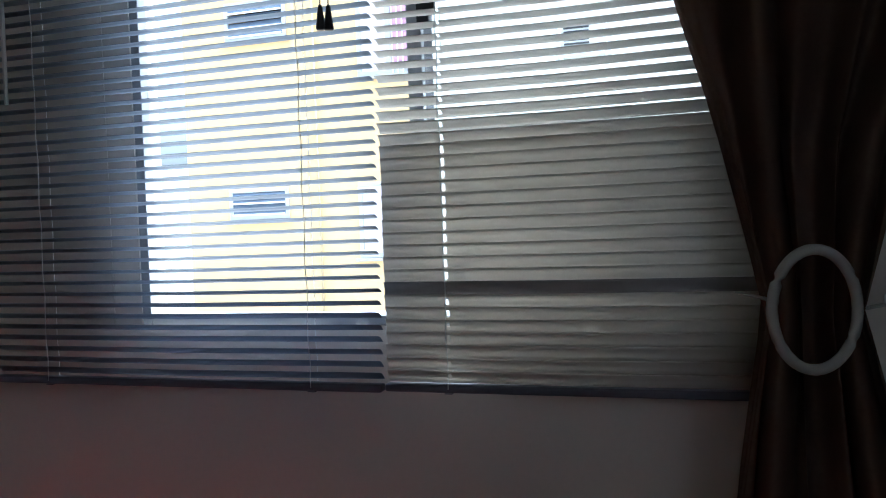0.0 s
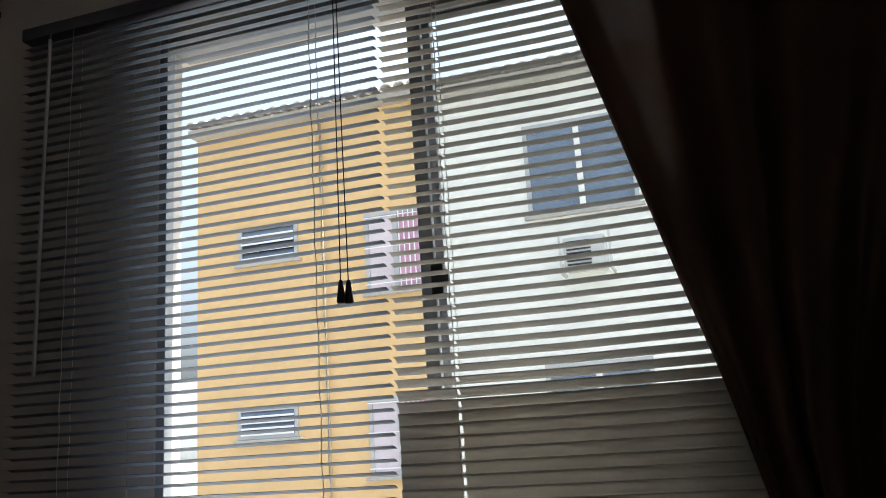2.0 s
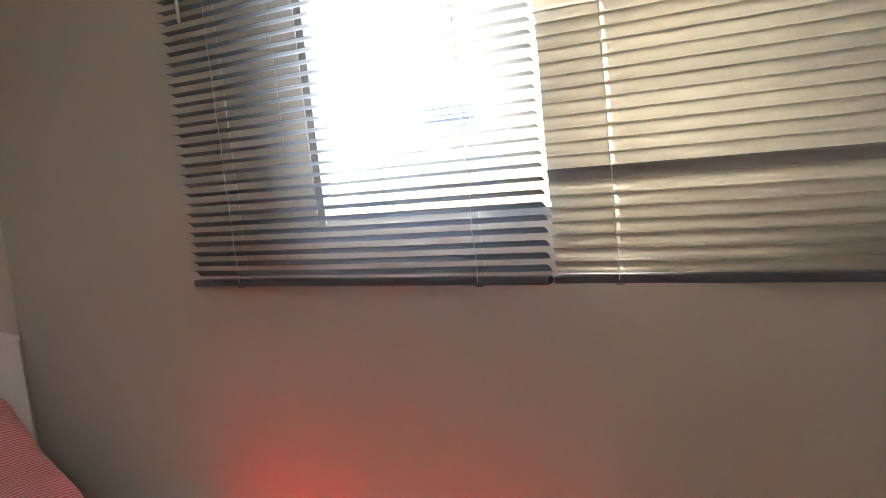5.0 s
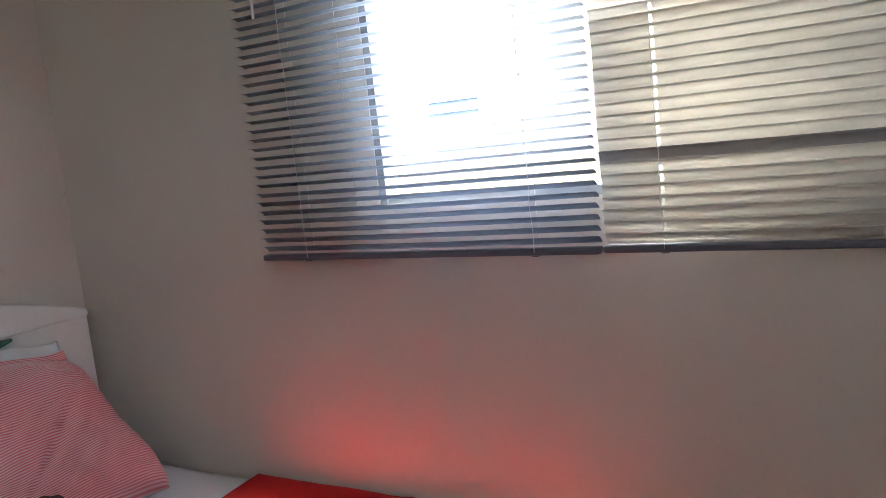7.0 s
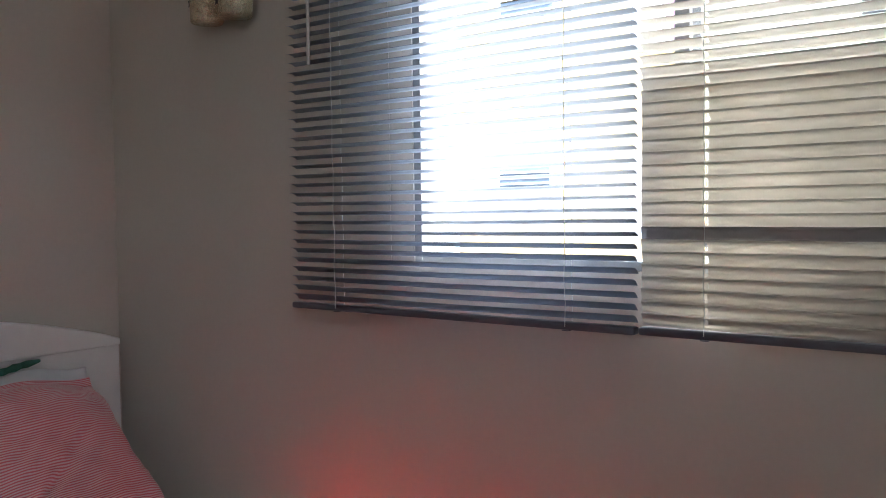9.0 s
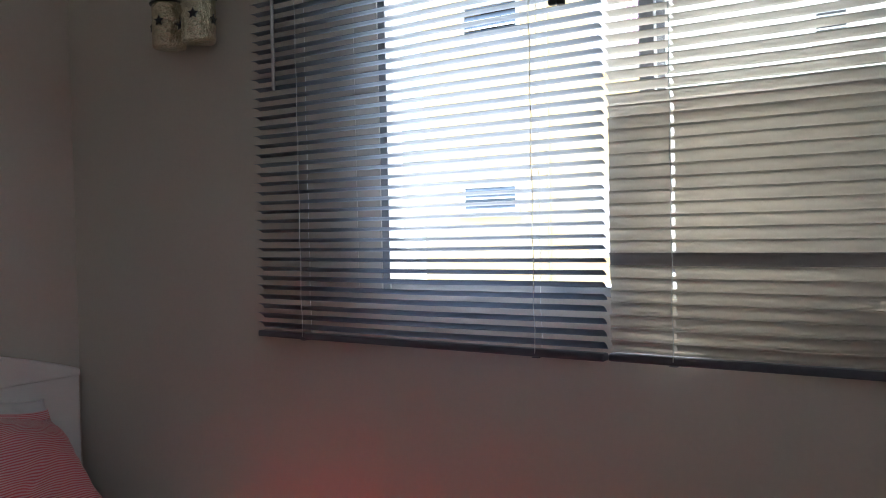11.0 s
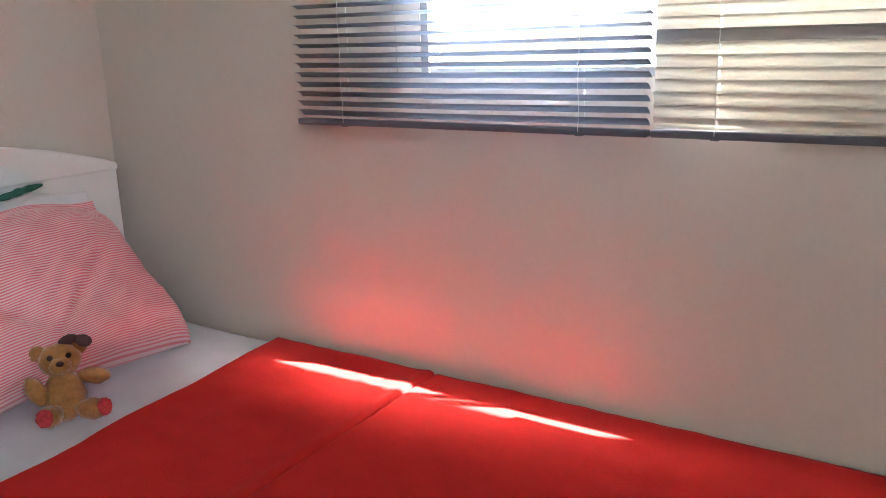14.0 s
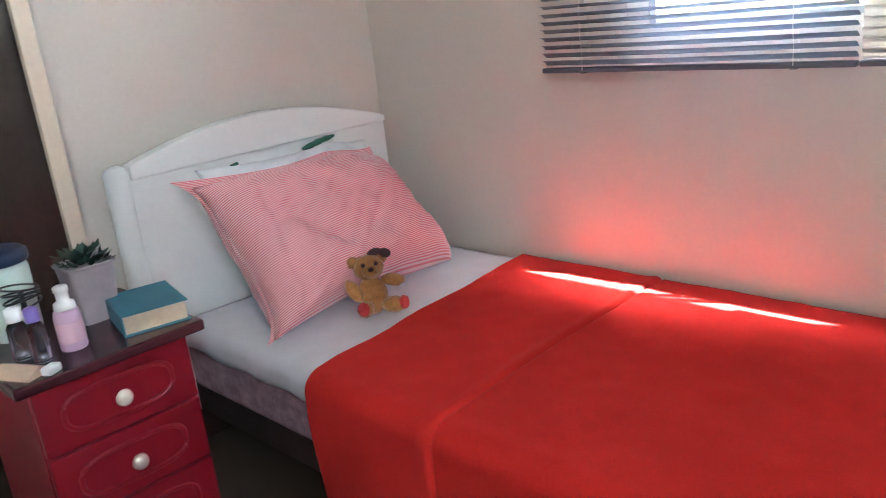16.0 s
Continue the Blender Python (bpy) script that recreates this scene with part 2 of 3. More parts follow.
def sheet(f, nu, nv, thick=0.0, uv=None):
    """A grid f(u, v) -> point, u and v from 0 to 1, with a back side at a distance."""
    b = bmesh.new()
    grid = [[Vector(f(i / nu, j / nv)) for j in range(nv + 1)] for i in range(nu + 1)]
    front = [[b.verts.new(p) for p in row] for row in grid]
    lay = b.loops.layers.uv.new("UVMap")

    def face(vs, st):
        fc = b.faces.new(vs)
        for lp, s in zip(fc.loops, st):
            lp[lay].uv = s
        return fc

    def st(i, j):
        return uv(i / nu, j / nv) if uv else (i / nu, j / nv)
    for i in range(nu):
        for j in range(nv):
            ij = ((i, j), (i + 1, j), (i + 1, j + 1), (i, j + 1))
            face([front[a][c] for a, c in ij], [st(a, c) for a, c in ij])
    if thick:
        b.normal_update()
        back = [[b.verts.new(front[i][j].co - front[i][j].normal * thick) for j in range(nv + 1)] for i in range(nu + 1)]
        for i in range(nu):
            for j in range(nv):
                ij = ((i, j), (i, j + 1), (i + 1, j + 1), (i + 1, j))
                face([back[a][c] for a, c in ij], [st(a, c) for a, c in ij])
        rim = [(i, 0) for i in range(nu)] + [(nu, j) for j in range(nv)] + [(i, nv) for i in range(nu, 0, -1)] + [(0, j) for j in range(nv, 0, -1)]
        for (a, c), (d, e) in zip(rim, rim[1:] + rim[:1]):
            face([front[d][e], front[a][c], back[a][c], back[d][e]], [st(d, e), st(a, c), st(a, c), st(d, e)])
        bmesh.ops.recalc_face_normals(b, faces=b.faces)
    return b


def blob(at, size, n=12, bm=None, mat=0, wobble=0.0, turn=None):
    b = bmesh.new()
    bmesh.ops.create_uvsphere(b, u_segments=n * 2, v_segments=n, radius=1)
    for v in b.verts:
        d = v.co.normalized()
        p = Vector((v.co.x * size[0], v.co.y * size[1], v.co.z * size[2]))
        if wobble:
            p += d * wobble * noise.noise(d * 3 + Vector(at) * 20)
        if turn:
            p = turn @ p
        v.co = p + Vector(at)
    for f in b.faces:
        f.material_index = mat
        f.smooth = True
    return join(bm, b)


# ---- the room ----
WX, EX, SY, H = -0.25, 3.2, -3.4, 2.6
OX0, OX1, OZ0, OZ1 = 0.80, 2.06, 1.13, 2.30
JX = 0.864
T = 0.15


def structure(name, bm, mat, label, category):
    return tagged(part(name, bm, mat), label, category, "", "structure")


def wall_with_opening(axis, a0, a1, at, depth, o0, o1, z0, z1):
    """A wall along x or y from a0 to a1 with one opening through it."""
    b = None
    for c0, c1, h0, h1 in ((a0, o0, 0, H), (o1, a1, 0, H), (o0, o1, 0, z0), (o0, o1, z1, H)):
        if axis == "x":
            b = box(c0, c1, at, at + depth, h0, h1, bm=b)
        else:
            b = box(at, at + depth, c0, c1, h0, h1, bm=b)
    bmesh.ops.remove_doubles(b, verts=b.verts, dist=0.0005)
    return b


structure("wall_north", box(OX0 + 0.0005, JX, 0.001, 0.085, OZ0, OZ1, bm=wall_with_opening("x", WX - T, EX + T, 0, T, OX0, OX1, OZ0, OZ1)), PAINT, "off-white painted wall round the bedroom window", "wall")
structure("wall_west", box(WX - T, WX, SY, 0, 0, H), PAINT, "off-white painted wall behind the white headboard", "wall")
# The opening is out of view, added to let in fill light.
structure("wall_east", wall_with_opening("y", SY, 0, EX, T, -3.1, -1.75, 1.65, 2.42), PAINT, "off-white painted wall with an unseen opening added for fill light", "wall")
structure("wall_south", box(WX - T, EX + T, SY - T, SY, 0, H), PAINT, "off-white painted rear wall of the bedroom", "wall")
# Past the east wall the slab is an unseen eave added to block sun.
structure("ceiling", box(WX - T, EX + 1.2, SY - T, T, H, H + 0.12), CEIL, "white painted plaster ceiling with an eave added to block sun", "ceiling")
structure("floor", box(WX - T, EX + T, SY - T, T, -0.12, 0), TILE, "brown ceramic tiled bedroom floor", "floor")
# Dark strip stands in for nightstand shade at the wall's foot.
structure("baseboard", box(WX, WX + 0.012, SY, -0.002, 0.001, 0.1, 0.003), FOOTSHADE, "dark strip along the wall foot in place of shade", "baseboard")

# ---- the window ----
window = tagged(new("window_1"), "grey aluminium sliding window with clear panes", "window", "", "structure")
window.location = (OX0, 0.08, OZ0)
fy0, fy1 = 0.006, 0.084
part("window_frame", box(JX, JX + 0.02, 0.004, 0.03, OZ0, OZ1, 0.002), ALU, window)
part("window_frame", box(OX1 - 0.022, OX1, fy0, fy1, OZ0, OZ1, 0.002), ALU, window)
part("window_frame", box(JX + 0.02, OX1 - 0.022, fy0, fy1, OZ1 - 0.03, OZ1, 0.002), ALU, window)
part("window_sill", box(JX + 0.02, OX1 - 0.022, fy0, fy1, OZ0, OZ0 + 0.018, 0.002), ALU, window)


def leaf(x0, x1, y):
    l = part("sash", box(x0, x0 + 0.028, y - 0.009, y + 0.009, OZ0 + 0.02, OZ1 - 0.032, 0.002), ALU, window)
    part("stile", box(x1 - 0.028, x1, y - 0.009, y + 0.009, OZ0 + 0.02, OZ1 - 0.032, 0.002), ALU, l)
    part("rail", box(x0 + 0.028, x1 - 0.028, y - 0.009, y + 0.009, OZ0 + 0.045, OZ0 + 0.075, 0.002), ALU, l)
    part("rail", box(x0 + 0.028, x1 - 0.028, y - 0.009, y + 0.009, OZ1 - 0.062, OZ1 - 0.032, 0.002), ALU, l)
    p = part("pane", box(x0 + 0.02, x1 - 0.02, y - 0.002, y + 0.002, OZ0 + 0.06, OZ1 - 0.045), PANE, l)
    p.visible_shadow = False
    return l


sash = leaf(1.435, OX1 - 0.024, 0.03)
leaf(1.445, OX1 - 0.024, 0.065)
lock = part("lock", box(1.462, 1.486, -0.002, 0.0205, 1.655, 1.715, 0.004), BLACK, sash, "black plastic latch")
box_knob = part("catch", box(1.466, 1.5, -0.014, -0.0025, 1.672, 1.70, 0.004), BLACK, lock)


# ---- the blinds ----
PITCH = 0.0215


def slat_mesh(name, x0, x1, mat, width=0.0245, crown=0.0025, sag=0.0, holes=()):
    b = bmesh.new()
    n = 4
    rows = []
    stops = sorted([x0, x1, (x0 + x1) / 2] + [h + d for h in holes for d in (-0.0028, 0.0028)])
    for x in stops:
        u = (x - x0) / (x1 - x0)
        ring = []
        for side in (0, 1):
            for i in (range(n + 1) if side == 0 else range(n, -1, -1)):
                s = i / n * 2 - 1
                ring.append(b.verts.new((x, s * width / 2, crown * (1 - s * s) - crown * 0.5 - side * 0.0005 - sag * 4 * u * (1 - u))))
        rows.append(ring)
    for xa, xc, p, q in zip(stops, stops[1:], rows, rows[1:]):
        slot = any(abs((xa + xc) / 2 - h) < 0.002 for h in holes)
        for i in range(len(p)):
            if slot and i in (1, 2, 6, 7):
                continue
            b.faces.new((p[i], p[(i + 1) % len(p)], q[(i + 1) % len(q)], q[i]))
    b.faces.new(rows[0])
    b.faces.new(rows[-1][::-1])
    bmesh.ops.recalc_face_normals(b, faces=b.faces)
    me = bpy.data.meshes.new(name)
    b.to_mesh(me)
    b.free()
    me.materials.append(mat)
    me.shade_smooth()
    return me


def smooth_step(a, c, v):
    t = min(1, max(0, (v - a) / (c - a)))
    return t * t * (3 - 2 * t)


def blind(x0, x1, y, z0, count, mat, tilt, label, ladders, sag, doubled=0, loose=1.0, pitch=PITCH):
    top = z0 + pitch * count + 0.015
    th = thing("venetian_blind", (x0, y, z0), label, "window blind", "blinds of the window")
    part("head_rail", box(x0 - 0.004, x1 + 0.004, y - 0.016, y + 0.016, top, top + 0.03, 0.003), RAIL, th)
    part("bottom_rail", box(x0 - 0.002, x1 + 0.002, y - 0.012, y + 0.012, z0 - 0.007, z0 + 0.007, 0.005, 3), RAIL, th, smooth=True)
    me = slat_mesh("slat", 0, x1 - x0, mat, sag=sag, holes=[ladders[0] - x0] if x0 > 1 else [])
    second = slat_mesh("slat", 0, x1 - x0, SLAT_DIMMED, sag=sag)
    for k in range(1, count + 1):
        s = new("slat", me)
        s.parent = th
        # Darker colour stands in for the light that two stacked slats block.
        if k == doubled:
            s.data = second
            tagged(s, "slat coloured dark for the light two layers block")
        s.location = (random.uniform(-0.0012, 0.0012), 0, pitch * k + loose * random.uniform(-0.0004, 0.0004))
        s.rotation_euler = (radians(tilt(k) + loose * random.uniform(-0.8, 0.8)), loose * random.uniform(-0.0012, 0.0012), 0)
    for lx in ladders:
        for dy in (-0.0145, 0.0145):
            part("ladder_cord", tube([(lx + 0.0015 * math.sin(i * 2.1), y + dy, z0 + (top - z0) * i / 30) for i in range(31)], 0.0008, 5), CORD, th)
        part("cord_plug", box(lx - 0.007, lx + 0.007, y - 0.0135, y + 0.006, z0 - 0.0085, z0 - 0.0065, 0.0008), RAIL, th)
    return th, top


def table_tilt(table):
    def f(k):
        for (a, x), (c, y) in zip(table, table[1:]):
            if a <= k <= c:
                return -(x + (y - x) * (k - a) / (c - a))
        return -table[-1][1]
    return f


tilt_left = table_tilt(((1, 36), (3, 31), (6, 28), (8, 20), (12, 16), (20, 12), (29, 6), (35, 1), (50, -10), (60, -10)))
tilt_right = table_tilt(((1, 60), (2, 62), (3, 72), (7, 75), (9, 81), (18, 84), (19, 74), (20, 54), (22, 33), (25, 20), (30, 10), (35, 3), (50, -3), (60, -3)))
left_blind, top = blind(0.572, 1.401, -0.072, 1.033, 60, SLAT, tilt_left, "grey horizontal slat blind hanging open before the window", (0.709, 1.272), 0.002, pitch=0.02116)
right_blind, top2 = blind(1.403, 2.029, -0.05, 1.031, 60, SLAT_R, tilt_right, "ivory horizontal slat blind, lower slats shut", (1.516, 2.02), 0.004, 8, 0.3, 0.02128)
wand = part("tilt_wand", tube([(0.656, -0.096, 2.3), (0.656, -0.099, 2.0), (0.655, -0.1, 1.57)], 0.0042, 6), WAND, left_blind, "clear plastic rod")
part("wand_hook", tube([(0.656, -0.088, 2.325), (0.656, -0.096, 2.312), (0.656, -0.096, 2.292)], 0.0018, 6), RAIL, left_blind)
for dx, dz in ((-0.007, 0.0), (0.008, -0.002)):
    part("pull_cord", tube([(1.331 + dx * 0.4, -0.091, top), (1.331 + dx * 0.7, -0.094, 2.0), (1.331 + dx, -0.096, 1.685 + dz)], 0.0011, 5), TASSEL, left_blind)
    part("tassel", lathe([(0.0025, 0.042), (0.004, 0.038), (0.0065, 0.018), (0.0085, 0.003), (0.007, 0.0)], (1.331 + dx, -0.096, 1.645 + dz), 12), TASSEL, left_blind, "dark wooden cord pull", True)

# ---- the curtain ----
curtain = thing("curtain", (2.1, -0.12, 0.0), "dark brown curtain gathered at one side of the window", "curtain")


def between(table, z):
    for (z0, a), (z1, c) in zip(table, table[1:]):
        if z0 <= z <= z1:
            t = (z - z0) / (z1 - z0)
            return a + (c - a) * t
    return table[-1][1] if z > table[-1][0] else table[0][1]


LEFT_EDGE = ((0.02, 1.94), (0.57, 1.945), (0.9, 1.965), (1.04, 1.985), (1.17, 2.006), (1.25, 1.99), (1.454, 1.943), (1.605, 1.9), (1.857, 1.832), (2.14, 1.755), (2.46, 1.68))
RIGHT_EDGE = ((0.02, 2.38), (0.6, 2.3), (0.95, 2.2), (1.17, 2.145), (1.4, 2.2), (1.7, 2.36), (2.46, 2.85))


def curtain_point(u, v):
    z = 0.02 + 2.44 * v
    a, c = between(LEFT_EDGE, z), between(RIGHT_EDGE, z)
    squeeze = 1 - smooth_step(0.0, 0.42, abs(z - 1.17))
    amp = 0.028 - 0.008 * squeeze
    y = -0.125 - 0.02 * squeeze - amp * math.sin(u * 11 * math.pi + 0.8 * math.sin(z * 2.2)) * (0.4 + 0.6 * min(1, 5 * u))
    y += 0.006 * noise.noise(Vector((u * 7, z * 3, 1.5)))
    return (a + (c - a) * u + 0.008 * math.sin(u * 23 + z), y, z)


part("cloth", sheet(curtain_point, 110, 70, 0.0009), CURTAIN, curtain, smooth=True)
part("hem", tube([Vector(curtain_point(0.0, v / 60)) + Vector((0.002, -0.001, 0)) for v in range(61)], 0.0035, 6), CURTAIN, curtain, smooth=True)


# Near-black sheet added behind the cloth to darken the curtain's folds.
def fold_shade_point(u, v):
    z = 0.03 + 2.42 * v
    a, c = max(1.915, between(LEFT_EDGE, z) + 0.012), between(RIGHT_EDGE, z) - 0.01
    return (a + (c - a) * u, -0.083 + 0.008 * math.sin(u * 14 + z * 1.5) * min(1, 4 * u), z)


def facing_point(u, v):
    z = 0.03 + 2.42 * v
    return (between(LEFT_EDGE, z) + 0.004 + 0.052 * u, -0.09 + 0.004 * math.sin(u * 3 + z * 4), z)


part("fold_shade", sheet(fold_shade_point, 40, 40, 0.001), FOLD_SHADE, curtain, "dark opaque sheet added for the shade of folds", True)
part("hem_facing", sheet(facing_point, 6, 40, 0.0008), CURTAIN, curtain, "turned-back hem", True)
rod = thing("curtain_rod", (1.6, -0.12, 2.48), "dark metal curtain rod above the window", "curtain rod")
part("rod", tube([(0.3, -0.125, 2.485), (1.6, -0.125, 2.485), (3.0, -0.125, 2.485)], 0.012, 12), IRON, rod, smooth=True)
for x in (0.4, 2.95):
    part("bracket", box(x - 0.012, x + 0.012, -0.135, 0, 2.455, 2.472, 0.003), IRON, rod)
for x in (0.29, 3.01):
    part("finial", blob((x, -0.125, 2.485), (0.025, 0.02, 0.02), 8), IRON, rod, smooth=True)
tie = thing("curtain_tieback", (2.068, -0.19, 1.178), "pale plastic ring holding the brown curtain back", "tieback")
ring = [(2.068 + 0.0545 * math.cos(a), -0.195 + 0.02 * math.cos(a), 1.178 + 0.08 * math.sin(a)) for a in [2 * math.pi * i / 40 for i in range(40)]]
part("ring", tube(ring, 0.0075, 10, closed=True), RING, tie, smooth=True)
part("pin", tube([(2.022, -0.21, 1.19), (1.998, -0.2, 1.196), (1.97, -0.175, 1.2)], [0.0035, 0.0025, 0.0012], 6), RING, tie)
part("pin", tube([(2.134, -0.175, 1.178), (2.165, -0.13, 1.178), (2.19, -0.001, 1.178)], 0.003, 6), RING, tie)

# ---- the bed ----
BX = -0.19
bed = thing("single_bed", (0.8, -0.48, 0), "white lacquered single bed with an arched headboard", "bed")


def arch(y):
    t = (y + 0.99) / 0.95
    return 0.885 + 0.02 * (1 - t) + 0.085 * math.sin(math.pi * min(1, max(0, t))) ** 0.9


def panel(x0, x1, f, y0, y1, z0, n=28, bevel=0.006):
    b = bmesh.new()
    prof = [(y0 + (y1 - y0) * i / n) for i in range(n + 1)]
    lo = [b.verts.new((x0, y, z0)) for y in prof] + [b.verts.new((x0, y, f(y))) for y in reversed(prof)]
    fc = b.faces.new(lo)
    ex = bmesh.ops.extrude_face_region(b, geom=[fc])
    bmesh.ops.translate(b, verts=[e for e in ex["geom"] if isinstance(e, bmesh.types.BMVert)], vec=(x1 - x0, 0, 0))
    bmesh.ops.recalc_face_normals(b, faces=b.faces)
    if bevel:
        es = [e for e in b.edges if len(e.link_faces) == 2 and e.calc_face_angle() > 0.8]
        bmesh.ops.bevel(b, geom=es, offset=bevel, segments=3, profile=0.6, affect="EDGES")
    return b


headboard = part("headboard", panel(BX - 0.035, BX, arch, -0.99, -0.04, 0.2), BEDWHITE, bed)
part("top_rail", panel(BX - 0.042, BX + 0.012, lambda y: arch(y) + 0.004, -0.985, -0.042, 0.87, 28, 0.008), BEDWHITE, headboard)
for y in (-1.015, -0.03):
    h = 0.915 if y < -0.5 else 0.5
    part("post", lathe([(0.03, 0.0), (0.034, 0.02), (0.034, h - 0.035), (0.033, h - 0.02), (0.026, h - 0.006), (0.012, h)], (BX - 0.02, y, 0), 20), BEDWHITE, bed, smooth=True)
part("side_rail", box(BX, 1.86, -0.925, -0.9, 0.13, 0.23, 0.004), RAILWOOD, bed, "dark brown wooden side rail")
part("side_rail", box(BX, 1.86, -0.06, -0.035, 0.13, 0.23, 0.004), RAILWOOD, bed, "dark brown wooden side rail")
part("footboard", box(1.865, 1.89, -0.94, -0.06, 0.1, 0.4, 0.008), BEDWHITE, bed)
for y in (-0.965, -0.035):
    part("foot_post", lathe([(0.026, 0.0), (0.03, 0.02), (0.03, 0.45), (0.027, 0.468), (0.015, 0.482), (0.004, 0.486)], (1.925, y, 0), 18), BEDWHITE, bed, smooth=True)
for i in range(12):
    x = BX + 0.1 + i * 0.16
    s = part("bed_slat", box(x, x + 0.07, -0.9, -0.06, 0.2, 0.215, 0.002), RAILWOOD, bed)


def mattress_bm():
    b = box(BX + 0.005, 1.85, -0.935, -0.03, 0.2155, 0.42, 0.035, 4)
    bmesh.ops.subdivide_edges(b, edges=[e for e in b.edges if e.calc_length() > 0.3], cuts=14, use_grid_fill=True)
    for v in b.verts:
        v.co.z += 0.004 * noise.noise(v.co * 4) if v.co.z > 0.3 else 0
    return b


mattress = thing("mattress", (0.8, -0.48, 0.2155), "single mattress under a white cotton sheet", "mattress")
part("core", mattress_bm(), TICK, mattress, "printed pinkish ticking", True)


def sheet_point(u, v):
    x = BX + 0.012 + u * (1.84 - BX)
    s = v * 0.985
    if s < 0.93:
        y, z = -0.025 - s * 0.985, 0.4235
        if s > 0.89:
            z -= (s - 0.89) * 0.25
    else:
        y, z = -0.9445 - 0.002 * math.sin(x * 31), 0.4135 - (s - 0.93)
    wr = 0.0035 * noise.noise(Vector((x * 9, y * 9, 3))) + 0.002 * noise.noise(Vector((x * 26 + y * 10, y * 22, 5)))
    return (x, y - (abs(wr) if s >= 0.93 else 0), z + (0.004 + wr if s < 0.93 else 0.02 * noise.noise(Vector((x * 5, 0, 2)))))


part("sheet", sheet(sheet_point, 120, 50, 0.0015), SHEET, mattress, "creased white cotton sheet", True)

blanket = thing("blanket", (1.1, -0.48, 0.425), "red fleece blanket spread over the bed", "blanket")


def blanket_point(u, v):
    s = v * 1.32
    edge = 0.385 + 0.1 * min(1, s / 0.93) + 0.012 * noise.noise(Vector((s * 5, 1, 1)))
    x = edge + u * (1.915 - edge)
    if s < 0.9:
        y, z = -0.018 - s, 0.4385
    elif s < 1.0:
        a = (s - 0.9) / 0.1 * math.pi / 2
        y, z = -0.918 - 0.045 * math.sin(a), 0.4385 - 0.045 * (1 - math.cos(a))
    else:
        y, z = -0.963, 0.3935 - (s - 1.0)
    ridge_x = 0.874 + 0.035 * min(1, s / 0.95) ** 2 - 0.05 * max(0, s - 0.95)
    d = (x - ridge_x) / 0.02
    g = (x - ridge_x - 0.014) / 0.005
    ridge = 0.005 * math.exp(-d * d) - 0.012 * math.exp(-g * g)
    wr = 0.004 * noise.noise(Vector((x * 5, s * 5, 0))) + 0.0018 * noise.noise(Vector((x * 17, s * 15, 4)))
    wr += 0.007 * math.exp(-((x - 0.82) / 0.1) ** 2 - ((s - 0.1) / 0.06) ** 2) * (0.6 + noise.noise(Vector((x * 30, s * 30, 9))))
    top = max(0.0, min(1.0, (1.0 - s) / 0.1)) if s > 0.9 else 1
    out = ridge + wr
    z += out * top
    y -= (out + 0.012 * math.sin(x * 9 + 0.6) * smooth_step(1.0, 1.32, s)) * (1 - top)
    end = smooth_step(1.87, 1.915, x)
    return (x, y, z - 0.012 * end)


part("cloth", sheet(blanket_point, 420, 110, 0.007), RED, blanket, smooth=True)
part("hem", tube([Vector(blanket_point(0, v / 60)) + Vector((0.002, 0, -0.003)) for v in range(61)], 0.0055, 8), RED, blanket, smooth=True)


# ---- pillows ----
def pillow_bm(w, h, t, place, seed, border=False):
    """A stuffed cushion, w wide, h high and t thick, with pinched corners, creases and, if asked, a flat cloth border."""
    n = 64

    def surf(sign):
        def f(u, v):
            a, c = u * 2 - 1, v * 2 - 1
            pin = 1 - (0.17 * (1 - abs(c) ** 5) if a < 0 and border else 0.12 * (1 - abs(c) ** 1.5)) * abs(a) ** 3
            pin2 = 1 - 0.15 * (1 - abs(a) ** 1.5) * abs(c) ** 3
            ab, cb = ((a - 0.035) / 0.965, (c + 0.07) / 0.92) if border else (a, c)
            full = max(0.0, 1 - ab ** 4) ** 0.5 * max(0.0, 1 - cb ** 4) ** 0.5
            full *= 1 - 0.45 * smooth_step(0.3, 1.0, (a + c) * 0.5) + 0.25 * smooth_step(0.2, 0.9, -c)
            cr = 0.016 * noise.noise(Vector((a * 4 + c * 2, c * 3, seed))) + 0.01 * noise.noise(Vector((a * 9 - c * 8, c * 7, seed + 4)))
            cr += 0.006 * abs(noise.noise(Vector((a * 3 + 2 * c, a * 2 - c * 5, seed + 9))))
            cr += 0.014 * math.sin(a * 9 + c * 5) * math.exp(-((a + 0.55) / 0.35) ** 2 - ((c + 0.3) / 0.5) ** 2)
            if border:
                cr += 0.02 * math.sin(a * 7 + c * 6 + 1) * math.exp(-((a + 0.5) / 0.4) ** 2 - ((c + 0.35) / 0.45) ** 2)
                cr -= 0.022 * math.exp(-((a + 0.6 - 0.12 * c) / 0.07) ** 2) * max(0.0, 1 - (c + 0.2) ** 2)
                cr -= 0.016 * math.exp(-((a - 0.1 - 0.9 * (c + 0.4)) / 0.06) ** 2) * math.exp(-((c + 0.25) / 0.4) ** 2)
            drop = 0.2 * smooth_step(0.35, 1.0, a) * smooth_step(0.3, 1.0, c)
            return place @ Vector(((a - 0.4 * drop) * w / 2 * pin, (c - drop) * h / 2 * pin2, sign * (full * t / 2 + 0.0012) + cr * full))
        return f
    b = sheet(surf(1), n, n, uv=lambda u, v: (u * w, v * h))
